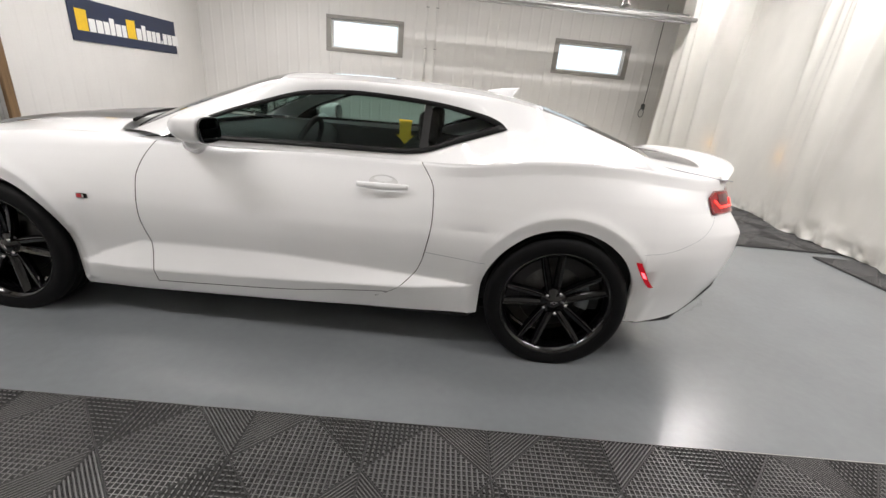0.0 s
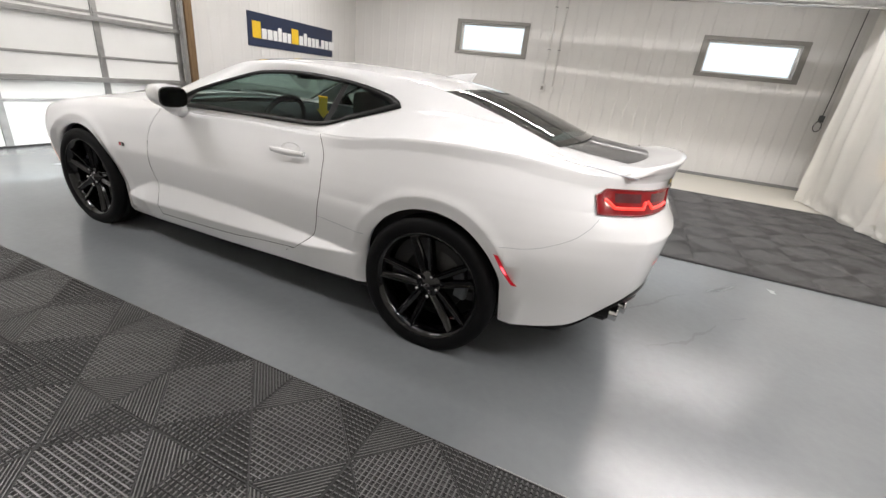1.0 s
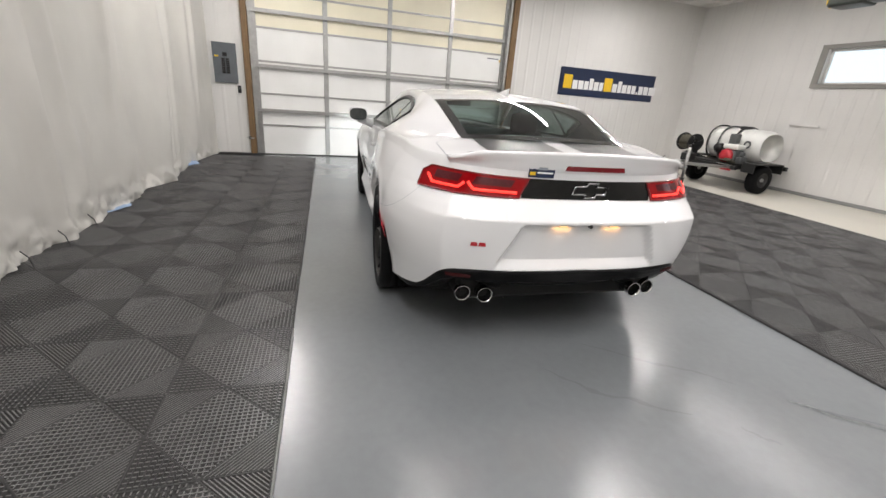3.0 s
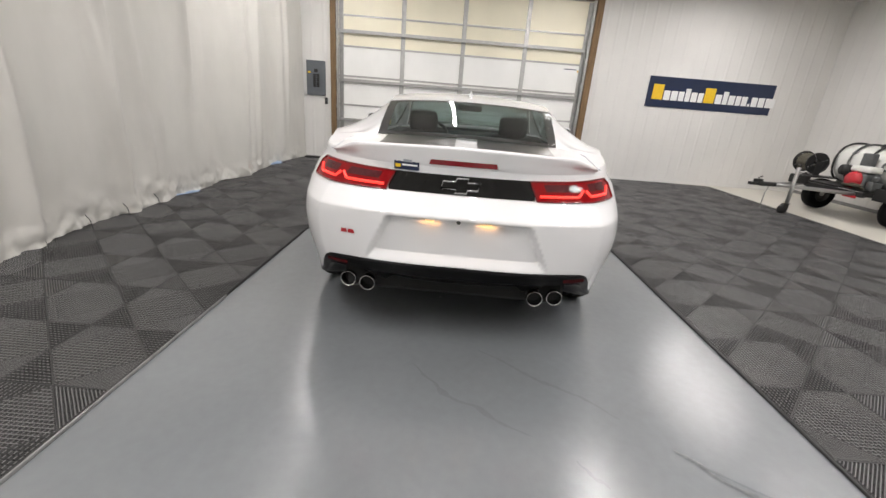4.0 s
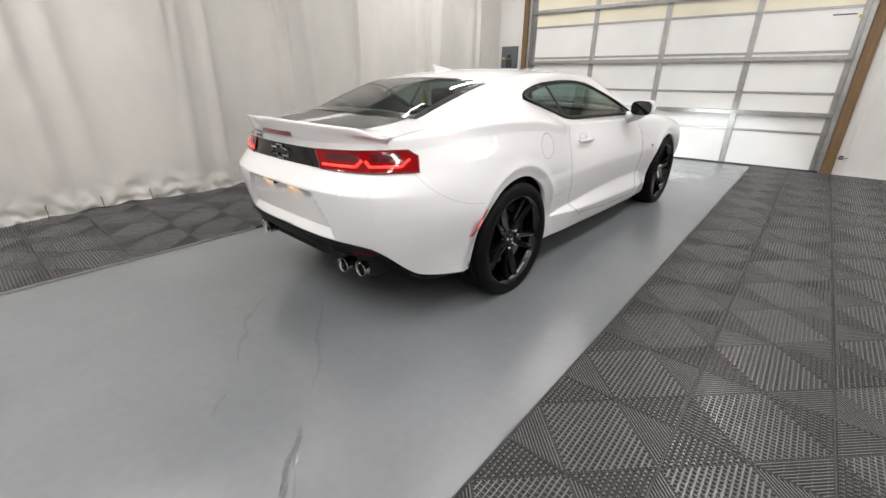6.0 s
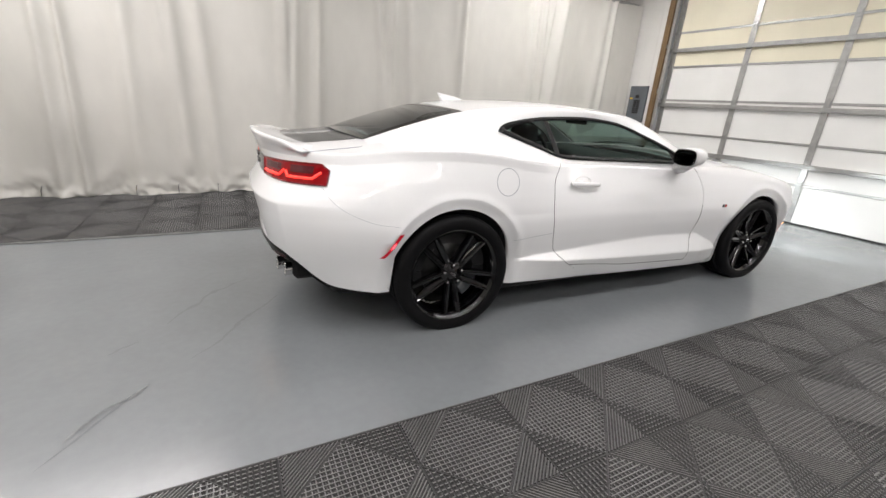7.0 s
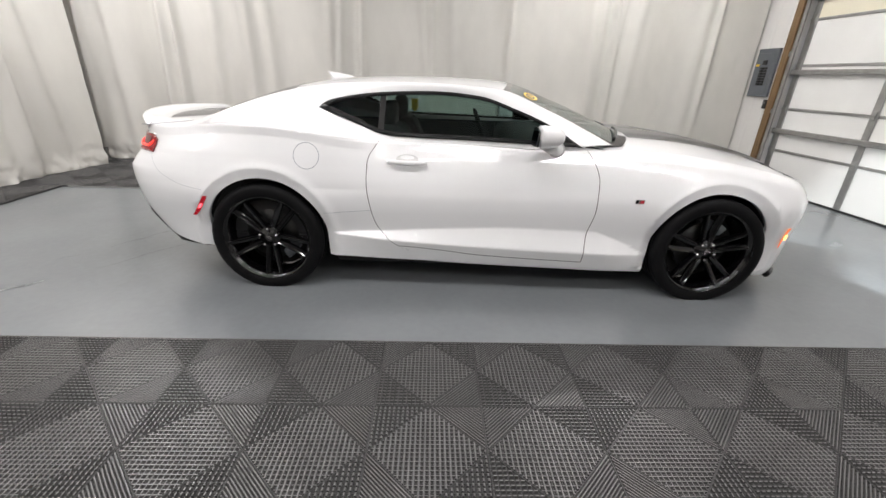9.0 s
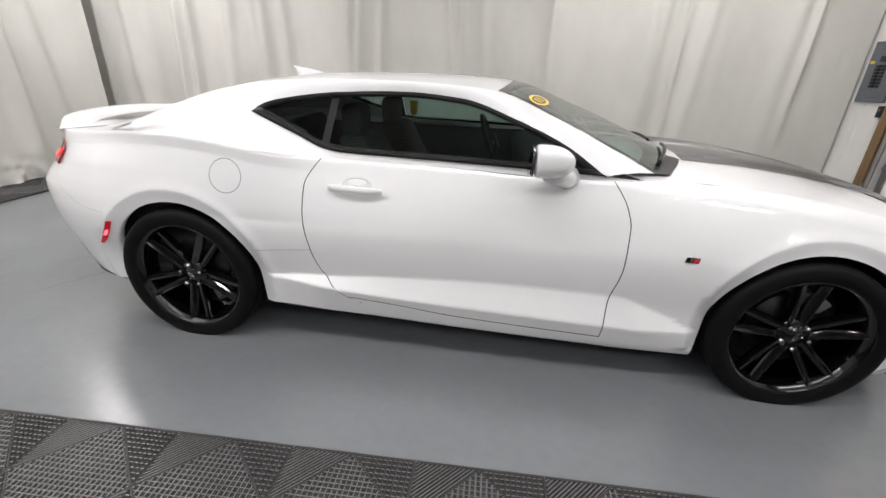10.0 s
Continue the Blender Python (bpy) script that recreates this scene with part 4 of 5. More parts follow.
def tail_patch(y0, y1, z0, z1, off, ny=20, nz=6, slant=0.0):
    """A patch on the tail from y0 to y1 (y0 > y1); slant draws its ends in towards the top."""
    rows = []
    for t in spread(0, 1, ny):
        col = []
        for z in spread(z0, z1, nz):
            k = slant * (z - z0) / (z1 - z0)
            col.append(tail_at((y0 - k) + ((y1 + k) - (y0 - k)) * t, z, off))
        rows.append(col)
    return flip(grid(rows))


part("rear_panel", tail_patch(0.340, -0.340, 0.838, 0.928, 0.004, 30), M_PIANO, CAR, "black panel between the tail lamps")


def emblem():
    z0, pts = 0.883, [(-0.085, 0.018), (-0.03, 0.018), (-0.022, 0.034), (0.03, 0.034), (0.026, 0.018), (0.085, 0.018), (0.073, -0.018), (0.028, -0.018), (0.022, -0.034), (-0.03, -0.034), (-0.026, -0.018), (-0.097, -0.018)]
    return tube([tail_at(0.0 - y, z0 + z, 0.01) for y, z in pts], 0.0045, 6, True)


part("emblem", emblem(), M_CHROME, CAR, "chrome outline emblem")
part("brake_lamp", join(tail_patch(0.155, -0.155, 0.972, 0.996, 0.007, 20, 5, 0.008)), M_BRAKE3, CAR, "unlit red high brake lamp")
_st = part("dealer_sticker", tail_patch(0.318, 0.200, 0.934, 0.992, 0.004, 6, 3), M_NAVY, CAR, "navy sticker with yellow and white bars")
part("sticker_bar", tail_patch(0.312, 0.286, 0.944, 0.960, 0.0055, 3, 3), M_YELLOW, _st)
part("sticker_bar", tail_patch(0.280, 0.208, 0.953, 0.961, 0.0055, 4, 3), M_WHITEPRINT, _st)
part("sticker_bar", tail_patch(0.275, 0.235, 0.970, 0.982, 0.0055, 4, 3), M_GREYPRINT, _st)
for _a, _b in ((0.566, 0.532), (0.530, 0.495)):
    part("trim_badge", tail_patch(_a, _b, 0.612, 0.632, 0.003, 3, 3, 0.004), M_RED, CAR, "small red trim badge shape")


# plate lamps under the crest
for _y in (0.134, -0.134):
    _p = tail_at(_y, 0.726, 0.0)
    part("plate_lamp", boxes([(_p[0] + 0.004, _p[0] + 0.024, _y - 0.022, _y + 0.022, 0.716, 0.722)], 0.002), M_WARM, CAR, "lit warm number plate lamp")
    _l = bpy.data.lights.new("plate_light", "AREA")
    _l.shape, _l.size, _l.size_y, _l.energy, _l.color = "RECTANGLE", 0.09, 0.012, 0.030, (1.0, 0.47, 0.14)
    _o = new("plate_light", _l)
    _o.parent = CAR
    _o.matrix_basis = look((_p[0] + 0.010, _y, 0.712), (_p[0] + 0.05, _y, 0.66))
part("boot_camera", lathe([(0.0, -0.006), (0.008, -0.006), (0.010, 0.0), (0.010, 0.012)], 12, "x"), M_BLACK, CAR, m=pose(tail_at(0.0, 0.727, 0.002)[0], 0.0, 0.724))


def diffuser():
    rows = []
    for a in [("x", x) for x in spread(-0.395, -0.42, 2)] + [("r", q) for q in spread(6, 90, 30)]:
        x = skin(a[0], a[1], 0.60)[0]
        zt = low_tail(x)
        zb = zt - diffuser_h(x)
        slope = step(-0.70, -0.86, x)
        steep = slope * (1 - 0.6 * step(-0.93, -1.01, x))
        col = []
        for t, o in ((0, -0.03), (0.05, -0.004), (0.17, 0.002), (0.23, -0.022), (0.33, -0.014), (0.39, -0.036), (0.50, -0.030), (0.56, -0.060), (0.70, -0.105), (0.85, -0.150), (0.97, -0.190), (1.0, -0.36)):
            z = zt + 0.004 - (zt + 0.004 - zb) * t
            p = skin(a[0], a[1], zt, o * (steep if t < 0.99 else slope) - (0.002 if t < 0.9 else 0.12) * (1 - slope))
            col.append((p[0], p[1], z))
        rows.append(col)
    half = grid(rows)
    return half


both("diffuser", flip(diffuser()), M_SATIN, "black rear diffuser")
for _s in (1, -1):
    part("reflector", flip(grid([[(lambda p: (p[0], _s * p[1], z))(skin("r", q, 0.44, 0.010)) for z in spread(0.436, 0.453, 3)] for q in (spread(50, 61, 8) if _s > 0 else spread(61, 50, 8))])), M_REFLECT, CAR, "red rear reflector")
    for _y in ((0.446, 0.554) if _s > 0 else (0.420, 0.526)):
        pipe = part("tail_pipe", lathe([(0.038, 0.035), (0.038, 0.012), (0.040, 0.004), (0.041, 0.0), (0.039, -0.002), (0.036, 0.004), (0.033, 0.02), (0.032, 0.06)], 28, "x"), M_CHROME, CAR, "polished round exhaust tip", pose(-0.906 + 0.30 * (abs(_y) - 0.44), _s * _y, 0.328))
        part("bore", lathe([(0.0, 0.05), (0.033, 0.05)], 20, "x"), M_DARK, pipe)
        part("pipe_body", lathe([(0.0375, 0.03), (0.036, 0.04), (0.036, 0.14)], 20, "x"), M_DARK, pipe)


# underside, wheel wells and cabin
part("underbody", boxes([(-0.84, 0.0 - ARCH_RR, -0.58, 0.58, 0.275, 0.44), (-0.42, 3.2, -0.62, 0.62, 0.125, 0.30), (0.40, 2.43, -0.77, 0.77, 0.138, 0.30), (3.1, 3.5, -0.62, 0.62, 0.17, 0.4)], 0.02), M_DARK, CAR)


def well(xc, r):
    pts = [(xc + r * math.cos(w), ARCH_Z + r * math.sin(w)) for w in spread(-0.33, math.pi + 0.20, 28)]
    out = grid([[(x, y, z) for y in (0.845, 0.76, 0.60)] for x, z in pts])
    v, f = out
    o = len(v)
    v = v + [(x, 0.60, z) for x, z in pts]
    f = f + [tuple(range(o, o + len(pts)))]
    return v, f


both("wheel_well", well(0.0, ARCH_RR + 0.004), M_DARK)
both("wheel_well", well(AXLE_F, ARCH_RF + 0.004), M_DARK)
part("cabin_tub", boxes([(-0.42, 2.0, -0.80, 0.80, 0.28, 0.34), (-0.42, 2.05, 0.775, 0.80, 0.34, 0.945), (-0.42, 2.05, -0.80, -0.775, 0.34, 0.945), (-0.55, 0.16, -0.72, 0.72, 0.90, 0.965)], 0.01), M_CABIN, CAR)


def dash():
    rows = []
    for y in spread(-0.77, 0.77, 31):
        b = 0.10 * (1 - (y / 0.8) ** 2)
        hump = 0.035 * bell((y - 0.38) / 0.2)
        rows.append([(2.18 + b, y, 0.93), (1.95 + b, y, 0.955), (1.75 + b * 0.5, y, 0.955 + hump), (1.62 + b * 0.3, y, 0.935 + hump), (1.57, y, 0.88), (1.60, y, 0.70), (1.68, y, 0.45)])
    return flip(grid(rows))


part("dashboard", dash(), M_CABIN, CAR)


def seat(x, y):
    bm = boxes([(x - 0.08, x + 0.48, y - 0.26, y + 0.26, 0.38, 0.55)], 0.06, 3)
    part("seat_cushion", bm, M_CABIN, CAR)
    bm = boxes([(-0.07, 0.09, -0.265, 0.265, 0.0, 0.54)], 0.06, 3)
    for v in bm.verts:
        k = (v.co.z / 0.54)
        v.co.y *= 1 - 0.34 * k * k
        v.co.x -= 0.26 * k
    bmesh.ops.translate(bm, vec=(x - 0.02, y, 0.48), verts=list(bm.verts))
    part("seat_back", bm, M_CABIN, CAR)
    bm = boxes([(-0.05, 0.05, -0.115, 0.115, 0.0, 0.16)], 0.045, 3)
    bmesh.ops.translate(bm, vec=(x - 0.29, y, 1.005), verts=list(bm.verts))
    part("headrest", bm, M_CABIN, CAR)


for _y in (0.37, -0.37):
    seat(1.02, _y)
    bm = boxes([(-0.06, 0.06, -0.27, 0.27, 0.0, 0.52)], 0.05, 3)
    bmesh.ops.translate(bm, vec=(0.10, _y * 0.9, 0.50), verts=list(bm.verts))
    part("rear_seat_back", bm, M_CABIN, CAR)
_wheel = part("steering_wheel", tube([(0.0, 0.18 * math.cos(a), 0.18 * math.sin(a)) for a in spread(0, 2 * math.pi, 33)[:-1]], 0.016, 8, True), M_CABIN, CAR, m=pose(1.42, 0.37, 0.90, 0, -22, 0))
part("wheel_boss", boxes([(0.0, 0.05, -0.07, 0.07, -0.06, 0.05), (0.01, 0.03, -0.17, 0.17, -0.015, 0.015), (0.01, 0.03, -0.015, 0.015, -0.17, 0.0)], 0.01, 2), M_CABIN, _wheel)
part("inner_mirror", boxes([(1.50, 1.53, -0.12, 0.12, 1.175, 1.235)], 0.012, 2), M_BLACK, CAR)
part("hang_tag", (([(0.82 + 0.9 * (x - 0.91), 0.67, 1.07 + 0.9 * (z - 1.08)) for x, z in ((0.945, 1.145), (0.875, 1.145), (0.88, 1.065), (0.862, 1.065), (0.91, 1.018), (0.958, 1.065), (0.94, 1.065))]), [tuple(range(7))], False), M_YELLOW, CAR, "yellow paper arrow tag inside the door glass")

# door mirrors, handles, markers, badges
def door_mirror():
    bm = bmesh.new()
    bmesh.ops.create_uvsphere(bm, u_segments=28, v_segments=18, radius=1.0)
    for v in bm.verts:
        x, y, z = v.co
        sx = 0.115 if x > 0 else 0.036
        px = math.copysign(abs(x) ** (0.8 if x > 0 else 0.35), x) * sx
        z *= 1 - 0.25 * max(0.0, x) ** 2
        v.co = Vector((1.658 + px, 0.968 + math.copysign(abs(y) ** 0.75, y) * 0.088, 1.030 + math.copysign(abs(z) ** 0.75, z) * 0.063 + 0.012 * y))
    for f in bm.faces:
        f.smooth = True
    return bm


for _s in (1, -1):
    bm = door_mirror()
    if _s < 0:
        for v in bm.verts:
            v.co.y *= -1
        bmesh.ops.reverse_faces(bm, faces=list(bm.faces))
    shell = part("door_mirror", bm, M_PAINT, CAR)
    pts = [(1.617, _s * (0.968 + 0.075 * math.copysign(abs(math.cos(a)) ** 0.6, math.cos(a))), 1.029 + 0.050 * math.copysign(abs(math.sin(a)) ** 0.6, math.sin(a))) for a in spread(0, 2 * math.pi, 33)[:-1]]
    part("mirror_rim", tube(pts, 0.005, 6, True), M_GLOSSBLACK, shell)
    part("mirror_glass", ([(p[0] - 0.008 + 0.10 * (p[2] - 1.029), p[1], p[2]) for p in pts], [tuple(range(len(pts)))[:: _s]], False), M_MIRROR, shell)
    part("mirror_arm", tube([(1.695, _s * 0.945, 0.990), (1.735, _s * 0.90, 0.966), (1.765, _s * 0.865, 0.950), (1.775, _s * 0.825, 0.945)], [0.046, 0.042, 0.040, 0.050], 16), M_PAINT, shell)


def side_patch(x0, x1, z0, z1, off, nx=6, nz=6, lean=0.0):
    return flip(grid([[(lambda xx: (xx, half_width(xx, z) + off, z))(x + lean * (z - z0)) for z in spread(z0, z1, nz)] for x in spread(x1, x0, nx)]))


def handle():
    rows = []
    for t in spread(0, 1, 17):
        x = 0.765 + 0.24 * t
        w = half_width(x, 0.842)
        h = 0.017 * (0.55 + 0.45 * math.sin(math.pi * min(1, 0.12 + 0.8 * t)))
        o = 0.006 + 0.030 * math.sin(math.pi * (0.08 + 0.84 * t)) ** 0.5
        rows.append([(x, w + o + h * 0.55 * math.cos(a), 0.846 - 0.005 * t + h * math.sin(a)) for a in spread(0, 2 * math.pi, 11)])
    v, f = grid(rows)
    f += [tuple(range(10)), tuple(len(v) - 11 + k for k in range(10))]
    return v, f


def handle_cup():
    pts = [(0.885 + 0.068 * math.cos(a), 0.858 + 0.028 * math.sin(a)) for a in spread(0, 2 * math.pi, 25)[:-1]]
    rows = [[(0.885 + (x - 0.885) * k, half_width(x, z) + 0.0015, 0.858 + (z - 0.858) * k) for x, z in pts + pts[:1]] for k in (1.0, 0.6, 0.05)]
    return grid(rows)


# Flat patch on the door skin: the hollow's shade is put into its grey.
both("handle_cup", handle_cup(), mat("shaded_handle_cup", (0.55, 0.55, 0.55), 0.35, coat=1.0, var=0.03))
both("door_handle", flip(handle()), M_PAINT)


def fuel_ring():
    rows = []
    for a in spread(0, 2 * math.pi, 49):
        rows.append([(0.294 + r * math.cos(a), half_width(0.294 + r * math.cos(a), 0.868 + r * math.sin(a)) + 0.0008, 0.868 + r * math.sin(a)) for r in (0.0725, 0.0765)])
    return grid(rows)


part("fuel_flap_gap", mirror_y(flip(fuel_ring())), M_GREYPRINT, CAR, "thin round gap of the fuel flap")


def seam(pts, w=0.0014, off=0.0008):
    rows = []
    for x, z in pts:
        rows.append([(x - w * 0.3, half_width(x, z - w) + off, z - w), (x + w * 0.3, half_width(x, z + w) + off, z + w)])
    return grid(rows)


both("quarter_seam", seam([(0.662 - 0.29 * t, 0.548 - 0.026 * t) for t in spread(0, 1, 16)], 0.0012), M_GREYPRINT)
both("deck_seam", tube([(x, 0.655 - 0.05 * step(-0.5, -0.42, x), deck_z(x, 0.655) + 0.0005) for x in spread(-0.43, -0.80, 16)], 0.0022, 5), M_GREYPRINT)


def bumper_seam():
    path = [("x", x, 0.650 + 0.18 * (-0.345 - x)) for x in spread(-0.345, -0.380, 4)] + [("r", a, 0.657 + 0.178 * (a / 26.0) ** 1.15) for a in spread(0.6, 26, 22)]
    return grid([[skin(k, u, z - 0.0008, 0.001), skin(k, u, z + 0.0008, 0.001)] for k, u, z in path])


both("bumper_seam", bumper_seam(), M_GREYPRINT)


def rear_marker(off, a0, a1, t0=0.0, t1=1.0):
    rows = []
    for t in spread(t0, t1, 8):
        z = 0.482 + 0.13 * t
        x0 = -0.432 + 0.098 * t ** 0.8
        rows.append([(lambda q: (q, half_width(q, z) * tail_plan(max(0.0, (TAPER_R - q) / (TAPER_R - tail_x(z))), pow_r(z)) + off, z))(x0 + d) for d in spread(a0, a1, 4)])
    return rows


for _s in (1, -1):
    fx = (lambda d: d) if _s > 0 else mirror_y
    lens = part("side_marker", fx(flip(grid(rear_marker(0.004, -0.013, 0.013)))), M_MARKRED, CAR, "lit red side marker lamp")
    part("bulb", fx(flip(grid(rear_marker(0.0055, -0.007, 0.007, 0.38, 0.62)))), M_MARKGLOW, lens)
    rows = [[skin("f", d, z, 0.005) for d in spread(10.0, 14.0 - 2.0 * (0.515 - z) / 0.14, 5)] for z in spread(0.375, 0.515, 8)]
    lens = part("front_marker", fx(grid(rows)), M_AMBER, CAR, "lit amber side marker lamp")
    rows = [[skin("f", d, z, 0.007) for d in spread(12, 14.5, 3)] for z in spread(0.43, 0.465, 3)]
    part("bulb", fx(grid(rows)), M_AMBERGLOW, lens)
    bx = part("fender_badge", fx(side_patch(2.274, 2.326, 0.650, 0.672, 0.004, 4, 3, 0.2)), M_SATIN, CAR, "small red, silver and black fender badge")
    part("badge_bar", fx(side_patch(2.302, 2.323, 0.652, 0.670, 0.0055, 3, 3, 0.2)), M_RED, bx)
    part("badge_bar", fx(side_patch(2.291, 2.299, 0.652, 0.670, 0.0055, 3, 3, 0.2)), M_CHROME, bx)
    # head lamp, lower splitter and nose intakes
    part("headlamp", fx(grid([[skin("f", d, z + 0.004 * d / 10, 0.004) for d in spread(40, 66, 12)] for z in spread(0.60, 0.665, 5)])), M_HEAD, CAR, "lit slim headlamp")
    part("nose_intake", fx(grid([[skin("f", d, z, 0.003) for d in spread(46, 62, 8)] for z in spread(0.24, 0.42, 5)])), M_SATIN, CAR)
    part("chin_splitter", fx(tube([skin("f", d, 0.155, 0.012) for d in spread(18, 89, 24)], 0.02, 8)), M_SATIN, CAR, "black chin splitter")
    _l = bpy.data.lights.new("headlight", "SPOT")
    _l.energy, _l.color, _l.spot_size, _l.spot_blend, _l.shadow_soft_size = 75, (0.92, 0.98, 1.0), radians(66), 0.45, 0.04
    _o = new("headlight", _l)
    _o.parent = CAR
    _o.matrix_basis = look((3.74, _s * 0.55, 0.63), (6.5, _s * 0.75, -0.55))
part("grille", grid([[(lambda p: p)(skin("f", d, z, 0.003)) for d in spread(64, 89.5, 12)] for z in spread(0.42, 0.60, 5)]), M_SATIN, CAR)
part("grille", mirror_y(grid([[(lambda p: p)(skin("f", d, z, 0.003)) for d in spread(64, 89.5, 12)] for z in spread(0.42, 0.60, 5)])), M_SATIN, CAR)


# wheels
def spoke(a, side):
    """One sculpted spoke of a pair: a knife ridge along its outer edge, a hollow face towards its twin, deep flanks."""
    rows = []
    for t in spread(0, 1, 13):
        r = 0.044 + 0.222 * t
        w = 0.0135 + 0.0075 * math.sin(math.pi * min(1.0, 0.15 + 0.75 * t))
        off = side * (0.0165 + 0.0285 * t)
        c, s_ = math.cos(a), math.sin(a)
        y = -0.020 + 0.031 * t ** 1.5
        dp = 0.046 - 0.012 * t
        prof = [(-w * 0.8, -dp), (-w, -0.020), (-w * 0.70, -0.012), (w * 0.10, -0.008), (w * 0.50, 0.0), (w * 0.72, -0.001), (w, -0.016), (w * 0.8, -dp)]
        if side < 0:
            prof = [(-q, h) for q, h in reversed(prof)]
        rows.append([(r * c - (off + q) * s_, y + h, r * s_ + (off + q) * c) for q, h in prof])
    return (*grid(rows), False)


def car_wheel():
    """A wheel about local y, its outer side towards +y."""
    w = part("wheel", lathe([(0.255, -0.235), (0.265, -0.228), (0.260, -0.20), (0.243, -0.16), (0.246, -0.01), (0.262, 0.010), (0.270, 0.019), (0.275, 0.021), (0.278, 0.018), (0.277, 0.004)], 72), M_RIM, CAR, "gloss black twin-spoke alloy wheel")
    tread = [(r, y) for a in (-0.185, -0.135, -0.085) for r, y in ((0.352, a), (0.352, a + 0.038), (0.346, a + 0.039), (0.346, a + 0.049))]
    part("tyre", lathe([(0.265, -0.228), (0.290, -0.243), (0.320, -0.248), (0.340, -0.236), (0.349, -0.212)] + tread + [(0.352, -0.035), (0.350, 0.002), (0.343, 0.018), (0.328, 0.027), (0.308, 0.029), (0.290, 0.026), (0.277, 0.020)], 80), M_TYRE, w, "low-profile black tyre")
    for k in range(5):
        a = math.pi / 2 + k * 2 * math.pi / 5
        for d in (-1, 1):
            part("spoke", spoke(a, d), M_RIM, w)
        na = a + math.pi / 5
        nut = part("lug_nut", lathe([(0.0, 0.008), (0.007, 0.008), (0.0098, 0.003), (0.0098, -0.02)], 10), M_CHROME, w, m=pose(0.057 * math.cos(na), -0.008, 0.057 * math.sin(na)))
    part("hub", lathe([(0.0, -0.010), (0.030, -0.010), (0.034, -0.018), (0.060, -0.024), (0.072, -0.034), (0.074, -0.07)], 40), M_RIM, w)
    part("cap_mark", boxes([(-0.018, 0.018, -0.0095, -0.008, -0.005, 0.005), (-0.006, 0.006, -0.0095, -0.008, -0.009, 0.009)], 0.0005), M_CHROME, w, "small chrome centre-cap shape")
    part("brake_disc", lathe([(0.06, -0.085), (0.165, -0.085), (0.168, -0.09), (0.168, -0.11), (0.06, -0.112)], 48), M_DISC, w)
    cal = []
    for a in spread(radians(150), radians(205), 9):
        cal.append([(r * math.cos(a), h, r * math.sin(a)) for r, h in ((0.125, -0.07), (0.13, -0.058), (0.185, -0.056), (0.19, -0.07), (0.19, -0.13), (0.125, -0.13), (0.125, -0.07))])
    part("caliper", grid(cal), M_PANELGREY, w, "grey brake caliper")
    part("back_plate", lathe([(0.0, -0.16), (0.238, -0.16)], 32), M_DARK, w)
    return w


def place_wheels():
    w = car_wheel()
    w.matrix_basis = pose(0.0, 0.886, 0.336, 0, 11, 0)
    for x, s in ((AXLE_F, 1), (0.0, -1), (AXLE_F, -1)):
        c = copy_thing(w, pose(x, s * (0.886 if x == 0 else 0.888), 0.336) @ pose(0, 0, 0, 0, (x * 40 + 20 * s - (0 if s > 0 else 18 if x else 14)), 0 if s > 0 else 180))
        c.parent = CAR


place_wheels()


# ---- fixtures on the walls ----
def dealer_sign():
    s = thing("sign", "navy sign board with yellow and white letter blocks", "sign", pose(WALL_X + 0.016, 6.866, 1.477))
    W, H = 2.535, 0.562
    part("board", boxes([(-0.015, 0.004, 0.0, W, 0.0, H)], 0.004), M_NAVY, s)
    x = 0.10
    for k, (w, h, c) in enumerate([(0.21, 0.27, 1), (0.125, 0.17, 0), (0.13, 0.17, 0), (0.11, 0.17, 0), (0.10, 0.23, 0), (0.12, 0.17, 0), (0.10, 0.17, 0), (0.21, 0.27, 1), (0.125, 0.17, 0), (0.10, 0.23, 0), (0.125, 0.17, 0), (0.10, 0.17, 0), (0.11, 0.17, 0), (0.045, 0.05, 0), (0.12, 0.17, 0), (0.125, 0.17, 0), (0.19, 0.17, 0)]):
        part("letter_block", boxes([(0.004, 0.0065, x, x + w, 0.14, 0.14 + h * 1.03)], 0.0008), M_YELLOW if c else M_WHITEPRINT, s)
        x += (w + 0.021) * 1.005


dealer_sign()


def breaker_panel():
    s = thing("breaker_panel", "grey steel breaker panel with black switches", "electrical panel", pose(WALL_X + 0.015, 0.228, 1.196) @ Matrix.Diagonal((1, 0.952, 0.94, 1)))
    part("box", boxes([(-0.01, 0.03, 0.0, 0.375, 0.0, 0.66)], 0.006), M_PANELGREY, s)
    part("cover", boxes([(0.03, 0.036, 0.05, 0.325, 0.06, 0.60)], 0.003), M_PANELGREY, s)
    for side in (0, 1):
        for k in range(7):
            y = 0.135 + side * 0.07
            part("breaker", boxes([(0.036, 0.05, y, y + 0.055, 0.16 + k * 0.036, 0.19 + k * 0.036)], 0.002), M_BLACK, s)
    part("main_breaker", boxes([(0.036, 0.054, 0.16, 0.23, 0.44, 0.50)], 0.003), M_BLACK, s)
    part("warning_label", boxes([(0.036, 0.0368, 0.03, 0.09, 0.42, 0.45)]), M_YELLOW, s)


breaker_panel()
_s = thing("wall_switch", "small black wall control below the breaker panel", "switch", pose(WALL_X + 0.014, 0.565, 1.045))
part("case", boxes([(-0.006, 0.03, 0.0, 0.055, 0.0, 0.12)], 0.006, 2), M_BLACK, _s)
part("button", boxes([(0.03, 0.036, 0.015, 0.04, 0.06, 0.09)], 0.003), M_GREYMETAL, _s)
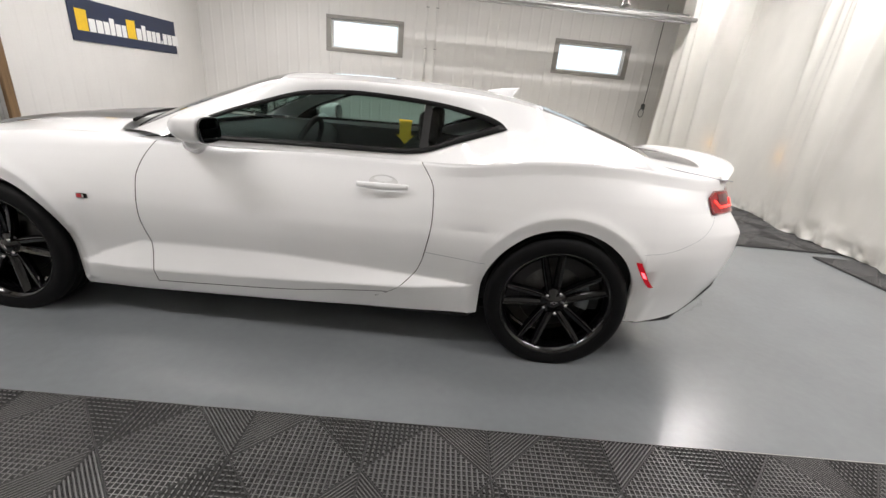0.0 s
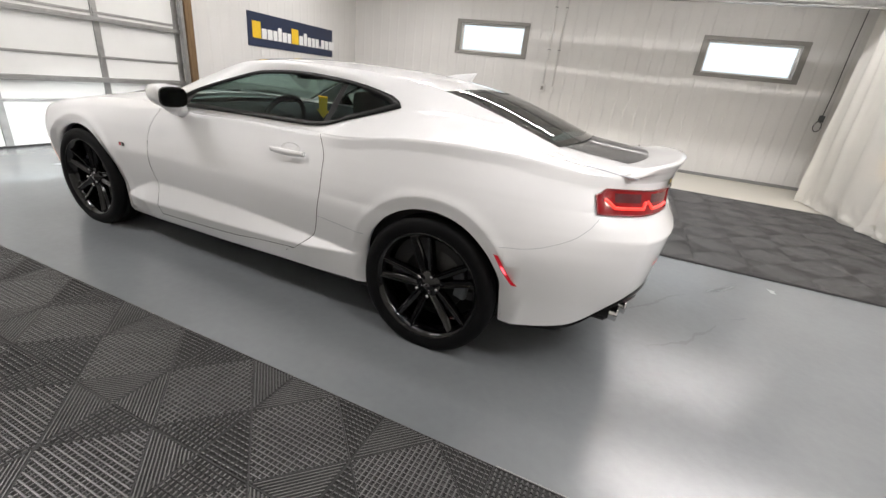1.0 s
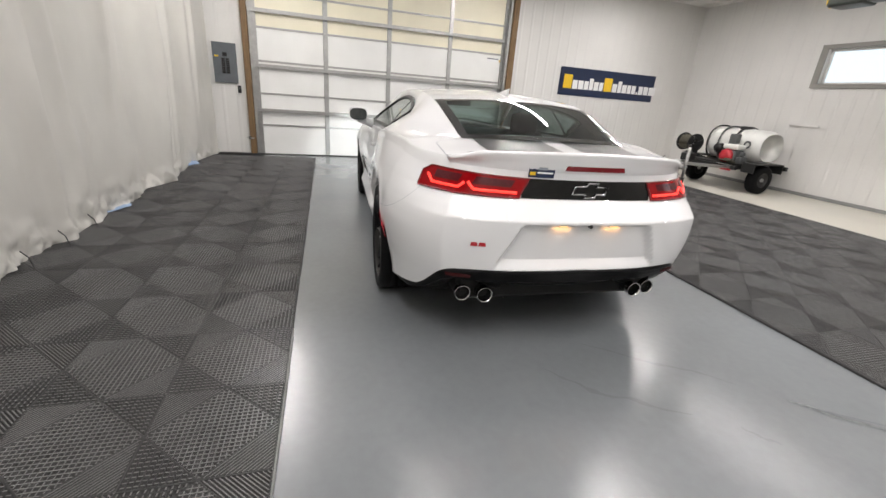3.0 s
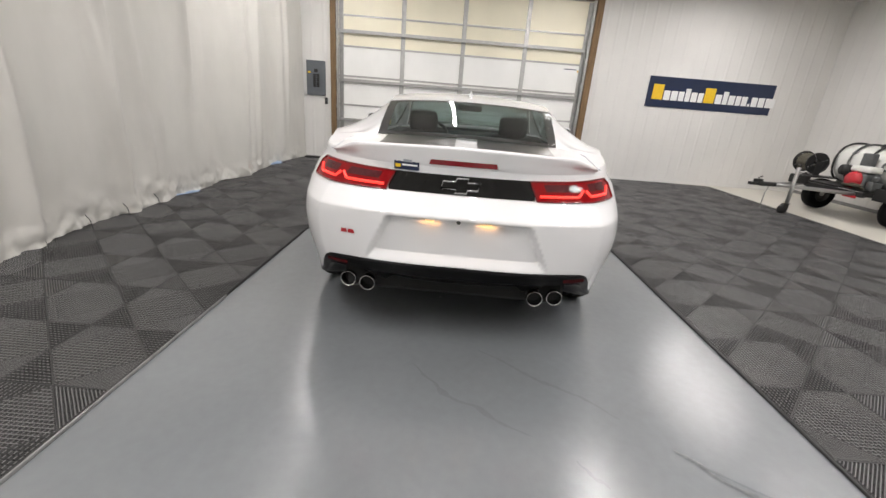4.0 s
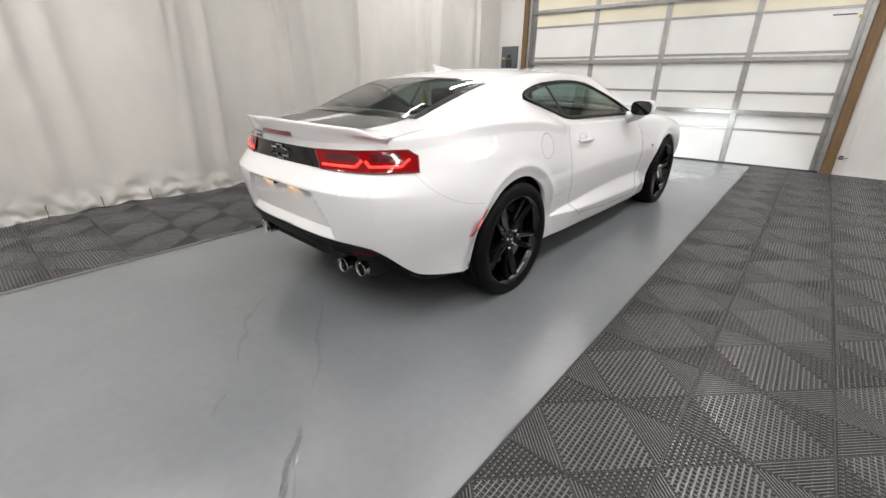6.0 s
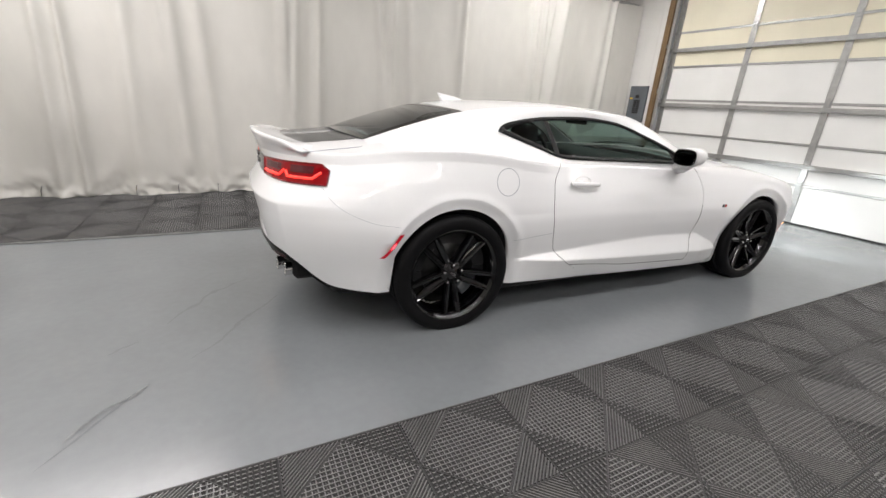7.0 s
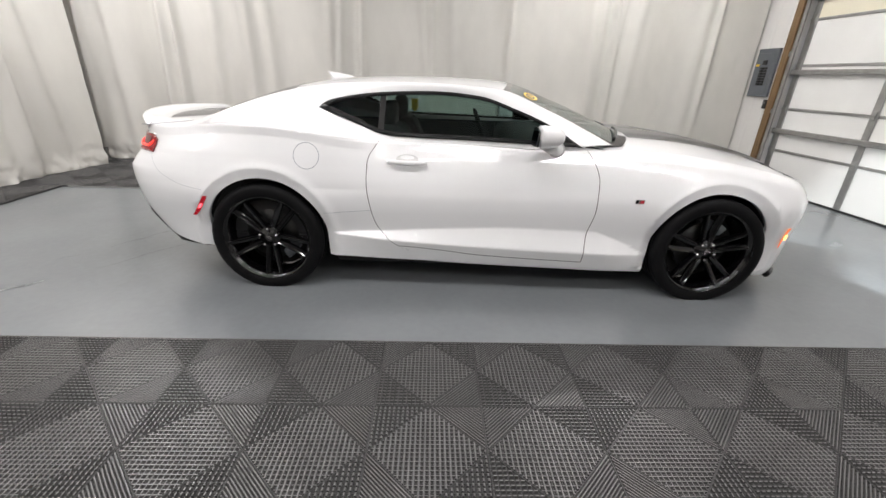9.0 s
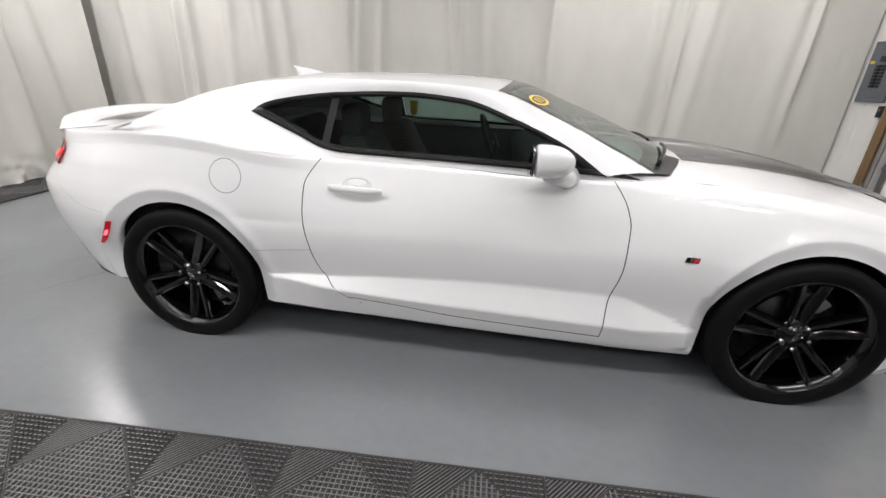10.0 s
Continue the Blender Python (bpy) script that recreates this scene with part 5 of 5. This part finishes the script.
_s = thing("door_latch", "black slide latch on the pine jamb", "latch", pose(WALL_X + 0.10, DOOR_Y1 + 0.14, 0.23))
part("plate", boxes([(0.0, 0.012, 0.0, 0.05, 0.0, 0.05)], 0.003), M_BLACK, _s)
part("bolt", tube([(0.02, -0.03, 0.025), (0.02, 0.09, 0.025)], 0.008, 8), M_GALV, _s)
_s = thing("door_latch", "black slide latch on the pine jamb", "latch", pose(WALL_X + 0.10, DOOR_Y0 - 0.12, 0.28))
part("plate", boxes([(0.0, 0.012, 0.0, 0.05, 0.0, 0.05)], 0.003), M_BLACK, _s)
part("bolt", tube([(0.02, -0.03, 0.025), (0.02, 0.09, 0.025)], 0.008, 8), M_GALV, _s)

for _x, _z in ((-0.05, 1.32), (0.16, 1.30)):
    _c = thing("conduit", "thin white conduit running up the ribbed wall to a box", "conduit", pose(_x, WALL_Y, 0))
    part("pipe", tube([(0, -0.035, _z + 0.1), (0, -0.035, CEIL - 0.02)], 0.0125, 10), M_PVC, _c)
    part("outlet_box", boxes([(-0.055, 0.055, -0.065, -0.013, _z - 0.06, _z + 0.105)] if _x < 0 else [(-0.035, 0.035, -0.05, -0.013, _z - 0.05, _z + 0.08)], 0.006), M_PVC, _c)
    if _x < 0:
        part("socket", boxes([(-0.03, 0.03, -0.069, -0.065, _z - 0.02, _z + 0.055)], 0.002), M_WINFRAME, _c)
    for _k in (2.1, 2.9):
        part("strap", boxes([(-0.03, 0.03, -0.05, -0.013, _k, _k + 0.02)], 0.002), M_GALV, _c)
_s = thing("wall_outlet", "small white wall outlet near the floor", "outlet", pose(2.215, WALL_Y - 0.018, 0.40))
part("plate", boxes([(-0.036, 0.036, -0.008, 0.0, -0.058, 0.058)], 0.004), M_PVC, _s)
for _z in (-0.025, 0.025):
    part("socket", boxes([(-0.017, 0.017, -0.011, -0.008, _z - 0.014, _z + 0.014)], 0.003), M_WINFRAME, _s)
_s = thing("wall_bracket", "short pale steel ledge screwed to the ribbed wall", "bracket", pose(-2.06, WALL_Y - 0.014, 1.235))
part("ledge", boxes([(-0.25, 0.25, -0.03, 0.0, -0.02, 0.012)], 0.004), M_PVC, _s)
_s = thing("wall_cable", "grey cable hung from a wall switch", "cable", pose(5.12, WALL_Y - 0.02, 1.345))
part("switch_box", boxes([(-0.04, 0.04, -0.04, 0.0, -0.06, 0.06)], 0.005), M_GREYMETAL, _s)
part("cord", tube([(0, -0.02, 0.06), (0.01, -0.02, 0.5), (0.0, -0.02, 1.2), (0.01, -0.02, 2.1)], 0.008, 8), M_GREYMETAL, _s)
part("loop", tube([(-0.02 + 0.06 * math.sin(a), -0.03, -0.14 + 0.09 * math.cos(a)) for a in spread(0, 6.0, 20)], 0.008, 8), M_GREYMETAL, _s)


def door_opener():
    o = thing("door_opener", "olive-grey trolley door opener under a long ceiling rail", "door opener", pose(-1.13, 8.62, 2.88))
    part("motor_case", boxes([(0.0, 0.42, -0.16, 0.16, -0.11, 0.11)], 0.04, 3), M_OPENER, o)
    part("end_cover", lathe([(0.0, -0.05), (0.07, -0.05), (0.085, -0.03), (0.085, 0.02)], 20, "x"), M_YELLOW, o, "yellow end cover", pose(-0.01, 0, -0.01))
    part("gearbox", boxes([(0.42, 0.60, -0.09, 0.09, -0.09, 0.10)], 0.02, 2), M_GREYMETAL, o)
    part("rail", boxes([(0.55, 6.2, -0.06, 0.06, 0.02, 0.035), (0.55, 6.2, -0.008, 0.008, -0.06, 0.02), (0.55, 6.2, -0.035, 0.035, -0.075, -0.06)], 0.002), M_GALV, o)
    part("side_rail", boxes([(0.60, 6.2, 0.17, 0.30, -0.02, 0.11)], 0.01), M_GREYMETAL, o)
    part("drive_tube", tube([(0.6, -0.13, -0.03), (6.2, -0.13, -0.03)], 0.035, 14), M_GALV, o)
    for x in (0.25, 2.4, 4.6):
        part("hanger", boxes([(x, x + 0.03, -0.14, -0.11, 0.10, 0.655), (x, x + 0.03, 0.11, 0.14, 0.10, 0.655), (x - 0.01, x + 0.05, -0.16, 0.16, 0.095, 0.115)], 0.002), M_GALV, o)


door_opener()


# ---- pressure-washer trailer in the corner ----
def washer_trailer():
    """A single-axle trailer: its tongue points along -y, the tank lies across it."""
    t = thing("trailer", "small black single-axle trailer carrying a white water tank and pump", "trailer", pose(-2.55, 9.5, 0))
    for x in (-0.5, 0.44):
        part("side_rail", boxes([(x, x + 0.06, -0.56, 0.76, 0.40, 0.47)], 0.006), M_BLACK, t)
    for y in (-0.62, 0.70):
        part("cross_rail", boxes([(-0.56, 0.56, y, y + 0.06, 0.398, 0.468)], 0.006), M_BLACK, t)
    part("deck", boxes([(-0.49, 0.49, -0.55, 0.69, 0.472, 0.492)], 0.004), M_BLACK, t)
    for q in (-1, 1):
        part("drawbar", tube([(q * 0.46, -0.58, 0.43), (q * 0.05, -1.34, 0.43), (q * 0.035, -1.46, 0.43)], 0.028, 10), M_GALV, t)
    part("coupler", boxes([(-0.045, 0.045, -1.72, -1.42, 0.40, 0.46), (-0.035, 0.035, -1.86, -1.70, 0.405, 0.45), (-0.02, 0.02, -1.80, -1.66, 0.45, 0.50)], 0.012, 2), M_BLACK, t)
    part("latch", tube([(0, -1.70, 0.47), (0, -1.74, 0.52), (0, -1.68, 0.54)], 0.010, 6), M_BLACK, t)
    part("jack_tube", tube([(0.11, -1.26, 0.13), (0.11, -1.26, 0.72)], 0.028, 12), M_GALV, t)
    part("jack_crank", tube([(0.11, -1.26, 0.70), (0.11, -1.24, 0.76), (0.02, -1.22, 0.76), (0.0, -1.22, 0.72)], 0.010, 8), M_BLACK, t)
    part("jack_wheel", lathe([(0.0, -0.024), (0.062, -0.024), (0.078, -0.012), (0.078, 0.012), (0.062, 0.024), (0.0, 0.024)], 20, "x"), M_BLACK, t, m=pose(0.11, -1.30, 0.078))
    part("wheel_fork", boxes([(0.078, 0.084, -1.32, -1.24, 0.06, 0.16), (0.136, 0.142, -1.32, -1.24, 0.06, 0.16), (0.078, 0.142, -1.30, -1.22, 0.16, 0.17)], 0.003), M_BLACK, t)
    part("tongue_box", boxes([(-0.20, -0.02, -1.10, -0.92, 0.47, 0.60)], 0.015, 2), M_BLACK, t, "black battery box")
    part("safety_chain", tube([(-0.04, -1.50, 0.40), (-0.06, -1.52, 0.28), (-0.05, -1.53, 0.14), (-0.06, -1.53, 0.05)], 0.008, 6), M_GALV, t)
    for q in (-1, 1):
        w = part("trailer_wheel", lathe([(0.13, -0.08), (0.215, -0.085), (0.245, -0.065), (0.252, 0.0), (0.245, 0.065), (0.215, 0.085), (0.13, 0.08)], 36, "x"), M_TYRE, t, m=pose(q * 0.66, -0.08, 0.252))
        for k in (-1, 1):
            part("rim", lathe([(0.0, 0.05 * k), (0.05, 0.055 * k), (0.08, 0.03 * k), (0.115, 0.04 * k), (0.135, 0.075 * k)], 28, "x"), M_BLACK, w, "black steel rim")
            part("hub_cap", lathe([(0.0, 0.085 * k), (0.03, 0.08 * k), (0.036, 0.05 * k)], 18, "x"), M_GALV, w, "small grey hub cap")
        part("mudguard", boxes([(-0.12, 0.12, -0.34, 0.34, 0.268, 0.290), (-0.12, 0.12, -0.36, -0.34, 0.12, 0.29), (-0.12, 0.12, 0.34, 0.36, 0.12, 0.29)], 0.006), M_BLACK, w, "black steel mudguard")

    def tank():
        rows = []
        for u in spread(-1, 1, 33):
            e = 1 - 0.18 * abs(u) ** 8
            rows.append([(u * 0.55, 0.16 + 0.34 * e * math.copysign(abs(math.cos(a)) ** 0.85, math.cos(a)), 0.80 + 0.30 * e * math.copysign(abs(math.sin(a)) ** 0.85, math.sin(a)) - 0.010 * (1 if abs((u * 4) % 1 - 0.5) < 0.12 else 0)) for a in spread(0, 2 * math.pi, 33)])
        v, f = grid(rows)
        f += [tuple(range(32)), tuple(len(v) - 33 + k for k in range(32))[::-1]]
        return v, f

    part("water_tank", flip(tank()), M_TANK, t, "milky white poly water tank")
    part("tank_lid", lathe([(0.0, 0.04), (0.10, 0.04), (0.12, 0.02), (0.12, -0.02)], 24, "z"), M_BLACK, t, m=pose(0.02, 0.12, 1.10))
    part("tank_mark", lathe([(0.035, 0.0), (0.07, 0.0)], 20), M_GREYMETAL, t, m=pose(0.34, -0.192, 0.83))
    for x, m in ((-0.48, M_BLACK), (-0.24, M_GREYMETAL), (0.06, M_BLACK)):
        part("tank_strap", tube([(x, 0.16 - 0.36 * math.copysign(abs(math.cos(a)) ** 0.85, math.cos(a)), 0.80 + 0.32 * math.copysign(abs(math.sin(a)) ** 0.85, math.sin(a))) for a in spread(-0.9, math.pi + 0.9, 30)], 0.016, 8), m, t)
    part("control_box", boxes([(0.06, 0.20, -0.32, -0.20, 0.80, 1.00)], 0.02, 2), M_GREYMETAL, t)
    part("box_post", tube([(0.13, -0.26, 0.49), (0.13, -0.26, 0.81)], 0.016, 8), M_BLACK, t)
    part("engine", boxes([(0.08, 0.38, -0.47, -0.24, 0.49, 0.72)], 0.03, 2), M_GREYMETAL, t)
    part("recoil_cover", lathe([(0.0, -0.06), (0.07, -0.055), (0.115, -0.025), (0.125, 0.02), (0.125, 0.04)], 26), M_RED, t, "red round engine cover", pose(0.22, -0.49, 0.61))
    part("fuel_tank", boxes([(0.10, 0.40, -0.48, -0.26, 0.73, 0.82)], 0.035, 3), M_TANK, t)
    part("air_filter", lathe([(0.0, 0.07), (0.06, 0.07), (0.08, 0.05), (0.08, -0.06), (0.0, -0.06)], 20), M_BLACK, t, m=pose(-0.02, -0.40, 0.73))
    part("filter_neck", tube([(-0.02, -0.40, 0.68), (0.0, -0.38, 0.60), (0.10, -0.36, 0.56)], 0.028, 8), M_BLACK, t)
    part("pump", boxes([(0.40, 0.50, -0.46, -0.30, 0.49, 0.62), (0.42, 0.48, -0.42, -0.34, 0.62, 0.70)], 0.02, 2), M_GREYMETAL, t)
    part("hose", tube([(0.30 + 0.15 * math.sin(a * 2), -0.54 + 0.03 * math.cos(a), 0.507 + 0.012 * a) for a in spread(0, 6, 24)], 0.014, 8), M_HOSE, t)
    part("marker_light", boxes([(0.30, 0.50, -0.648, -0.622, 0.375, 0.41)], 0.006), M_RED, t)
    return t


washer_trailer()


def hose_reel():
    r = thing("hose_reel", "black hose reel wound with olive hose on the trailer mudguard", "hose reel", pose(-3.36, 9.24, 0.543) @ pose(0, 0, 0, 0, 0, -12))
    part("stand", boxes([(-0.06, 0.24, -0.09, 0.09, 0.0, 0.012), (0.20, 0.215, -0.05, 0.05, 0.012, 0.24), (-0.055, -0.045, -0.02, 0.02, 0.012, 0.03)], 0.004), M_BLACK, r)
    part("axle", tube([(-0.24, 0, 0.20), (0.22, 0, 0.20)], 0.016, 10), M_BLACK, r)
    for x in (-0.20, 0.15):
        flange = part("flange", tube([(x, 0.165 * math.cos(a), 0.20 + 0.165 * math.sin(a)) for a in spread(0, 2 * math.pi, 37)[:-1]], 0.014, 8, True), M_BLACK, r)
        part("disc", lathe([(0.06, x + 0.004), (0.115, x + 0.006), (0.16, x)], 32, "x"), M_BLACK, flange, m=pose(0, 0, 0.20))
        for k in range(4):
            part("flange_spoke", tube([(x - 0.004, 0.03 * math.cos(a), 0.20 + 0.03 * math.sin(a)) if e == 0 else (x - 0.004, 0.16 * math.cos(a), 0.20 + 0.16 * math.sin(a)) for a in (0.5 + k * math.pi / 2,) for e in (0, 1)], 0.010, 6), M_GALV, flange)
    coil = []
    for layer, rad in enumerate((0.105, 0.132)):
        for k in range(13 * 16):
            a = 2 * math.pi * k / 16
            x = -0.18 + 0.31 * (k / (13 * 16))
            coil.append((x if layer == 0 else -0.05 - x, rad * math.cos(a), 0.20 + rad * math.sin(a)))
    part("hose", tube(coil, 0.0145, 6), M_HOSE, r, "wound olive hose")
    return r


hose_reel()


# ---- marks on the floor ----
def smear(name, label, pts, width, material, z=0.0012, seed=0):
    rows = []
    n = len(pts)
    for i in range((n - 1) * 10 + 1):
        k, t = divmod(i, 10)
        a = Vector(pts[min(k, n - 1)])
        b = Vector(pts[min(k + 1, n - 1)])
        p = a.lerp(b, t / 10)
        d = (b - a) if (b - a).length > 1e-6 else Vector((1, 0))
        d.normalize()
        q = Vector((-d.y, d.x))
        w = width * (0.35 + 1.1 * abs(noise.noise(Vector((i * 0.31, seed, 1.7))))) * math.sin(math.pi * min(1, max(0.0, (i + 0.6) / ((n - 1) * 10 + 1)))) ** 0.5
        c = p + q * width * 1.2 * noise.noise(Vector((i * 0.16, seed + 3, 0.4)))
        rows.append([(c.x + q.x * w, c.y + q.y * w, z), (c.x, c.y, z + 0.0004), (c.x - q.x * w, c.y - q.y * w, z)])
    tagged(part(name, flip(grid(rows)), material), label, "floor mark", kind="stuff")


smear("water_streak", "thin wet streak on the grey floor", [(1.81, 3.05), (1.96, 3.22), (2.065, 3.33), (2.15, 3.49), (2.30, 3.62)], 0.014, M_WET, seed=1)
smear("water_streak", "thin wet streak on the grey floor", [(1.97, 2.70), (2.10, 2.80), (2.20, 2.88), (2.29, 3.02), (2.42, 3.215)], 0.018, M_WET, seed=2)
smear("water_streak", "thin wet streak on the grey floor", [(2.53, 3.36), (2.59, 3.39), (2.65, 3.44)], 0.012, M_WET, seed=3)
smear("water_streak", "thin wet streak on the grey floor", [(2.47, 3.78), (2.58, 3.91), (2.75, 4.14)], 0.010, M_WET, seed=6)
smear("tyre_scuff", "faint dark scuff on the grey floor", [(2.52, 3.81), (2.61, 3.91), (2.70, 4.02)], 0.016, M_SCUFF, seed=4)
smear("tyre_scuff", "faint dark scuff on the grey floor", [(2.46, 3.77), (2.53, 3.85)], 0.012, M_SCUFF, z=0.0018, seed=5)


# ---- floor tiles ----


def tile_mesh(name, kind):
    """An open-ribbed square tile: a broken-rib diamond in the middle, ribbed and dotted corners, raised rims."""
    verts, faces, polished = [], [], []
    H, top, base, g = TILE / 2 - 0.001, 0.018, 0.0105, 0.0185

    def bar(ax, ay, bx, by, w, z1, z0=base, lit_top=0):
        d = math.hypot(bx - ax, by - ay)
        if d < 0.004:
            return
        ux, uy = (bx - ax) / d, (by - ay) / d
        nx, ny = -uy * w / 2, ux * w / 2
        o = len(verts)
        for k, z in ((1.0, z0), (0.96, min(z1 - 0.0025, 0.0122)), (0.38, z1)):
            for x, y in ((ax + nx * k, ay + ny * k), (bx + nx * k, by + ny * k), (bx - nx * k, by - ny * k), (ax - nx * k, ay - ny * k)):
                verts.append((x, y, z))
        faces.append((o + 8, o + 11, o + 10, o + 9))
        # Only the top face takes the lighter glint colour, the flanks stay dark.
        polished.extend([lit_top] + [0] * 8)
        for l in (0, 4):
            for k in range(4):
                q = (k + 1) % 4
                faces.append((o + l + k, o + l + 4 + k, o + l + 4 + q, o + l + q))

    n = int(2 * H / g)
    for i in range(n):
        v = -H + (i + 0.5) * 2 * H / n
        e = H - abs(v) - 0.006
        if kind == 0:
            bar(-e, v, e, v, 0.0112, top, lit_top=1)
            bar(v, -e, v, e, 0.0084, top - 0.0010, lit_top=1)
        else:
            bar(-e, v, e, v, 0.0084, top - 0.0010, lit_top=1)
            bar(v, -e, v, e, 0.0112, top, lit_top=1)
        for s in (-1, 1):                      # dotted corners
            x0, x1 = (e + 0.012, H - 0.004) if (v > 0) == (s > 0) else (0, 0)
            m = int((x1 - x0) / g)
            for q in range(m):
                c = x0 + (q + 0.5) * (x1 - x0) / m
                bar(s * (c - 0.0064), v, s * (c + 0.0064), v, 0.0118, top + 0.0008, lit_top=1)
    for s in (-1, 1):                          # slanted ribs in the other two corners
        k = 0.012
        while k < H:
            d = H + k
            bar(s * (H - 0.004), -s * (d - H + 0.004), s * (d - H + 0.004), -s * (H - 0.004), 0.0094, top - 0.0004, lit_top=1)
            k += 0.0165
    for i in range(n // 2):
        u = -H + (i + 0.5) * 2 * H / (n // 2)
        bar(u, -H, u, H, 0.006, 0.0145)
    for a, b in (((-H, 0), (0, H)), ((0, H), (H, 0)), ((H, 0), (0, -H)), ((0, -H), (-H, 0))):
        bar(*a, *b, 0.008, top - 0.0016)
    for a, b in (((-H, -H), (H, -H)), ((H, -H), (H, H)), ((H, H), (-H, H)), ((-H, H), (-H, -H))):
        bar(*a, *b, 0.006, top - 0.0012)
    me = mesh_of(name, verts, faces, False)
    me.materials.append(M_TILE)
    me.materials.append(M_TILEGRID)
    me.polygons.foreach_set("material_index", polished)
    return me


def floor_mat(name, label, x0, nx, y0, ny, seed):
    m = tagged(part(name, boxes([(x0, x0 + nx * TILE, y0, y0 + ny * TILE, 0.001, 0.0105)]), M_TILEGAP, m=MAT_TURN), label, "floor tiles", kind="structure")
    meshes = [tile_mesh("tile", 0), tile_mesh("tile", 1)]
    rng = random.Random(seed)
    for j in range(ny):
        for i in range(nx):
            ob = new("tile", meshes[rng.randrange(2)])
            ob.parent = m
            ob.matrix_basis = pose(x0 + (i + 0.5) * TILE, y0 + (j + 0.5) * TILE, 0, 0, 0, 90 * rng.randrange(4))
    return m


U_N, U_S, U_E = -0.04 - 11 * TILE, 1.295 - 13 * TILE, 4.01
floor_mat("floor_mat_south", "charcoal interlocking open-rib floor tiles beside the curtain", U_S, 20, MAT_L - 5 * TILE, 5, 5)
floor_mat("floor_mat_north", "charcoal interlocking open-rib floor tiles by the window side", U_N, 21, MAT_R, 8, 6)
floor_mat("floor_mat_east", "charcoal interlocking floor tiles along the back curtain", U_E, 2, MAT_L + 0.005, 6, 7)
# Added strip: the lit side face of the tiles is put into its pale colour.
tagged(part("mat_edge_light", boxes([(1.3, U_E - 0.06, MAT_L + 0.001, MAT_L + 0.008, 0.0, 0.016)], 0.002), M_TRIMPALE, m=MAT_TURN), "pale strip painting the light on the edge of the floor tiles", "trim", kind="structure")
tagged(part("mat_ramp", boxes([(U_N, U_N + 21 * TILE, MAT_R - 0.010, MAT_R - 0.001, 0.0, 0.016)], 0.003), M_TILE, m=MAT_TURN), "charcoal edge ramp of the floor tiles", "trim", kind="structure")
tagged(part("mat_ramp", boxes([(U_N, U_N + 21 * TILE, MAT_END + 0.001, MAT_END + 0.05, 0.001, 0.014)], 0.004), M_TILE, m=MAT_TURN), "charcoal edge ramp of the floor tiles", "trim", kind="structure")
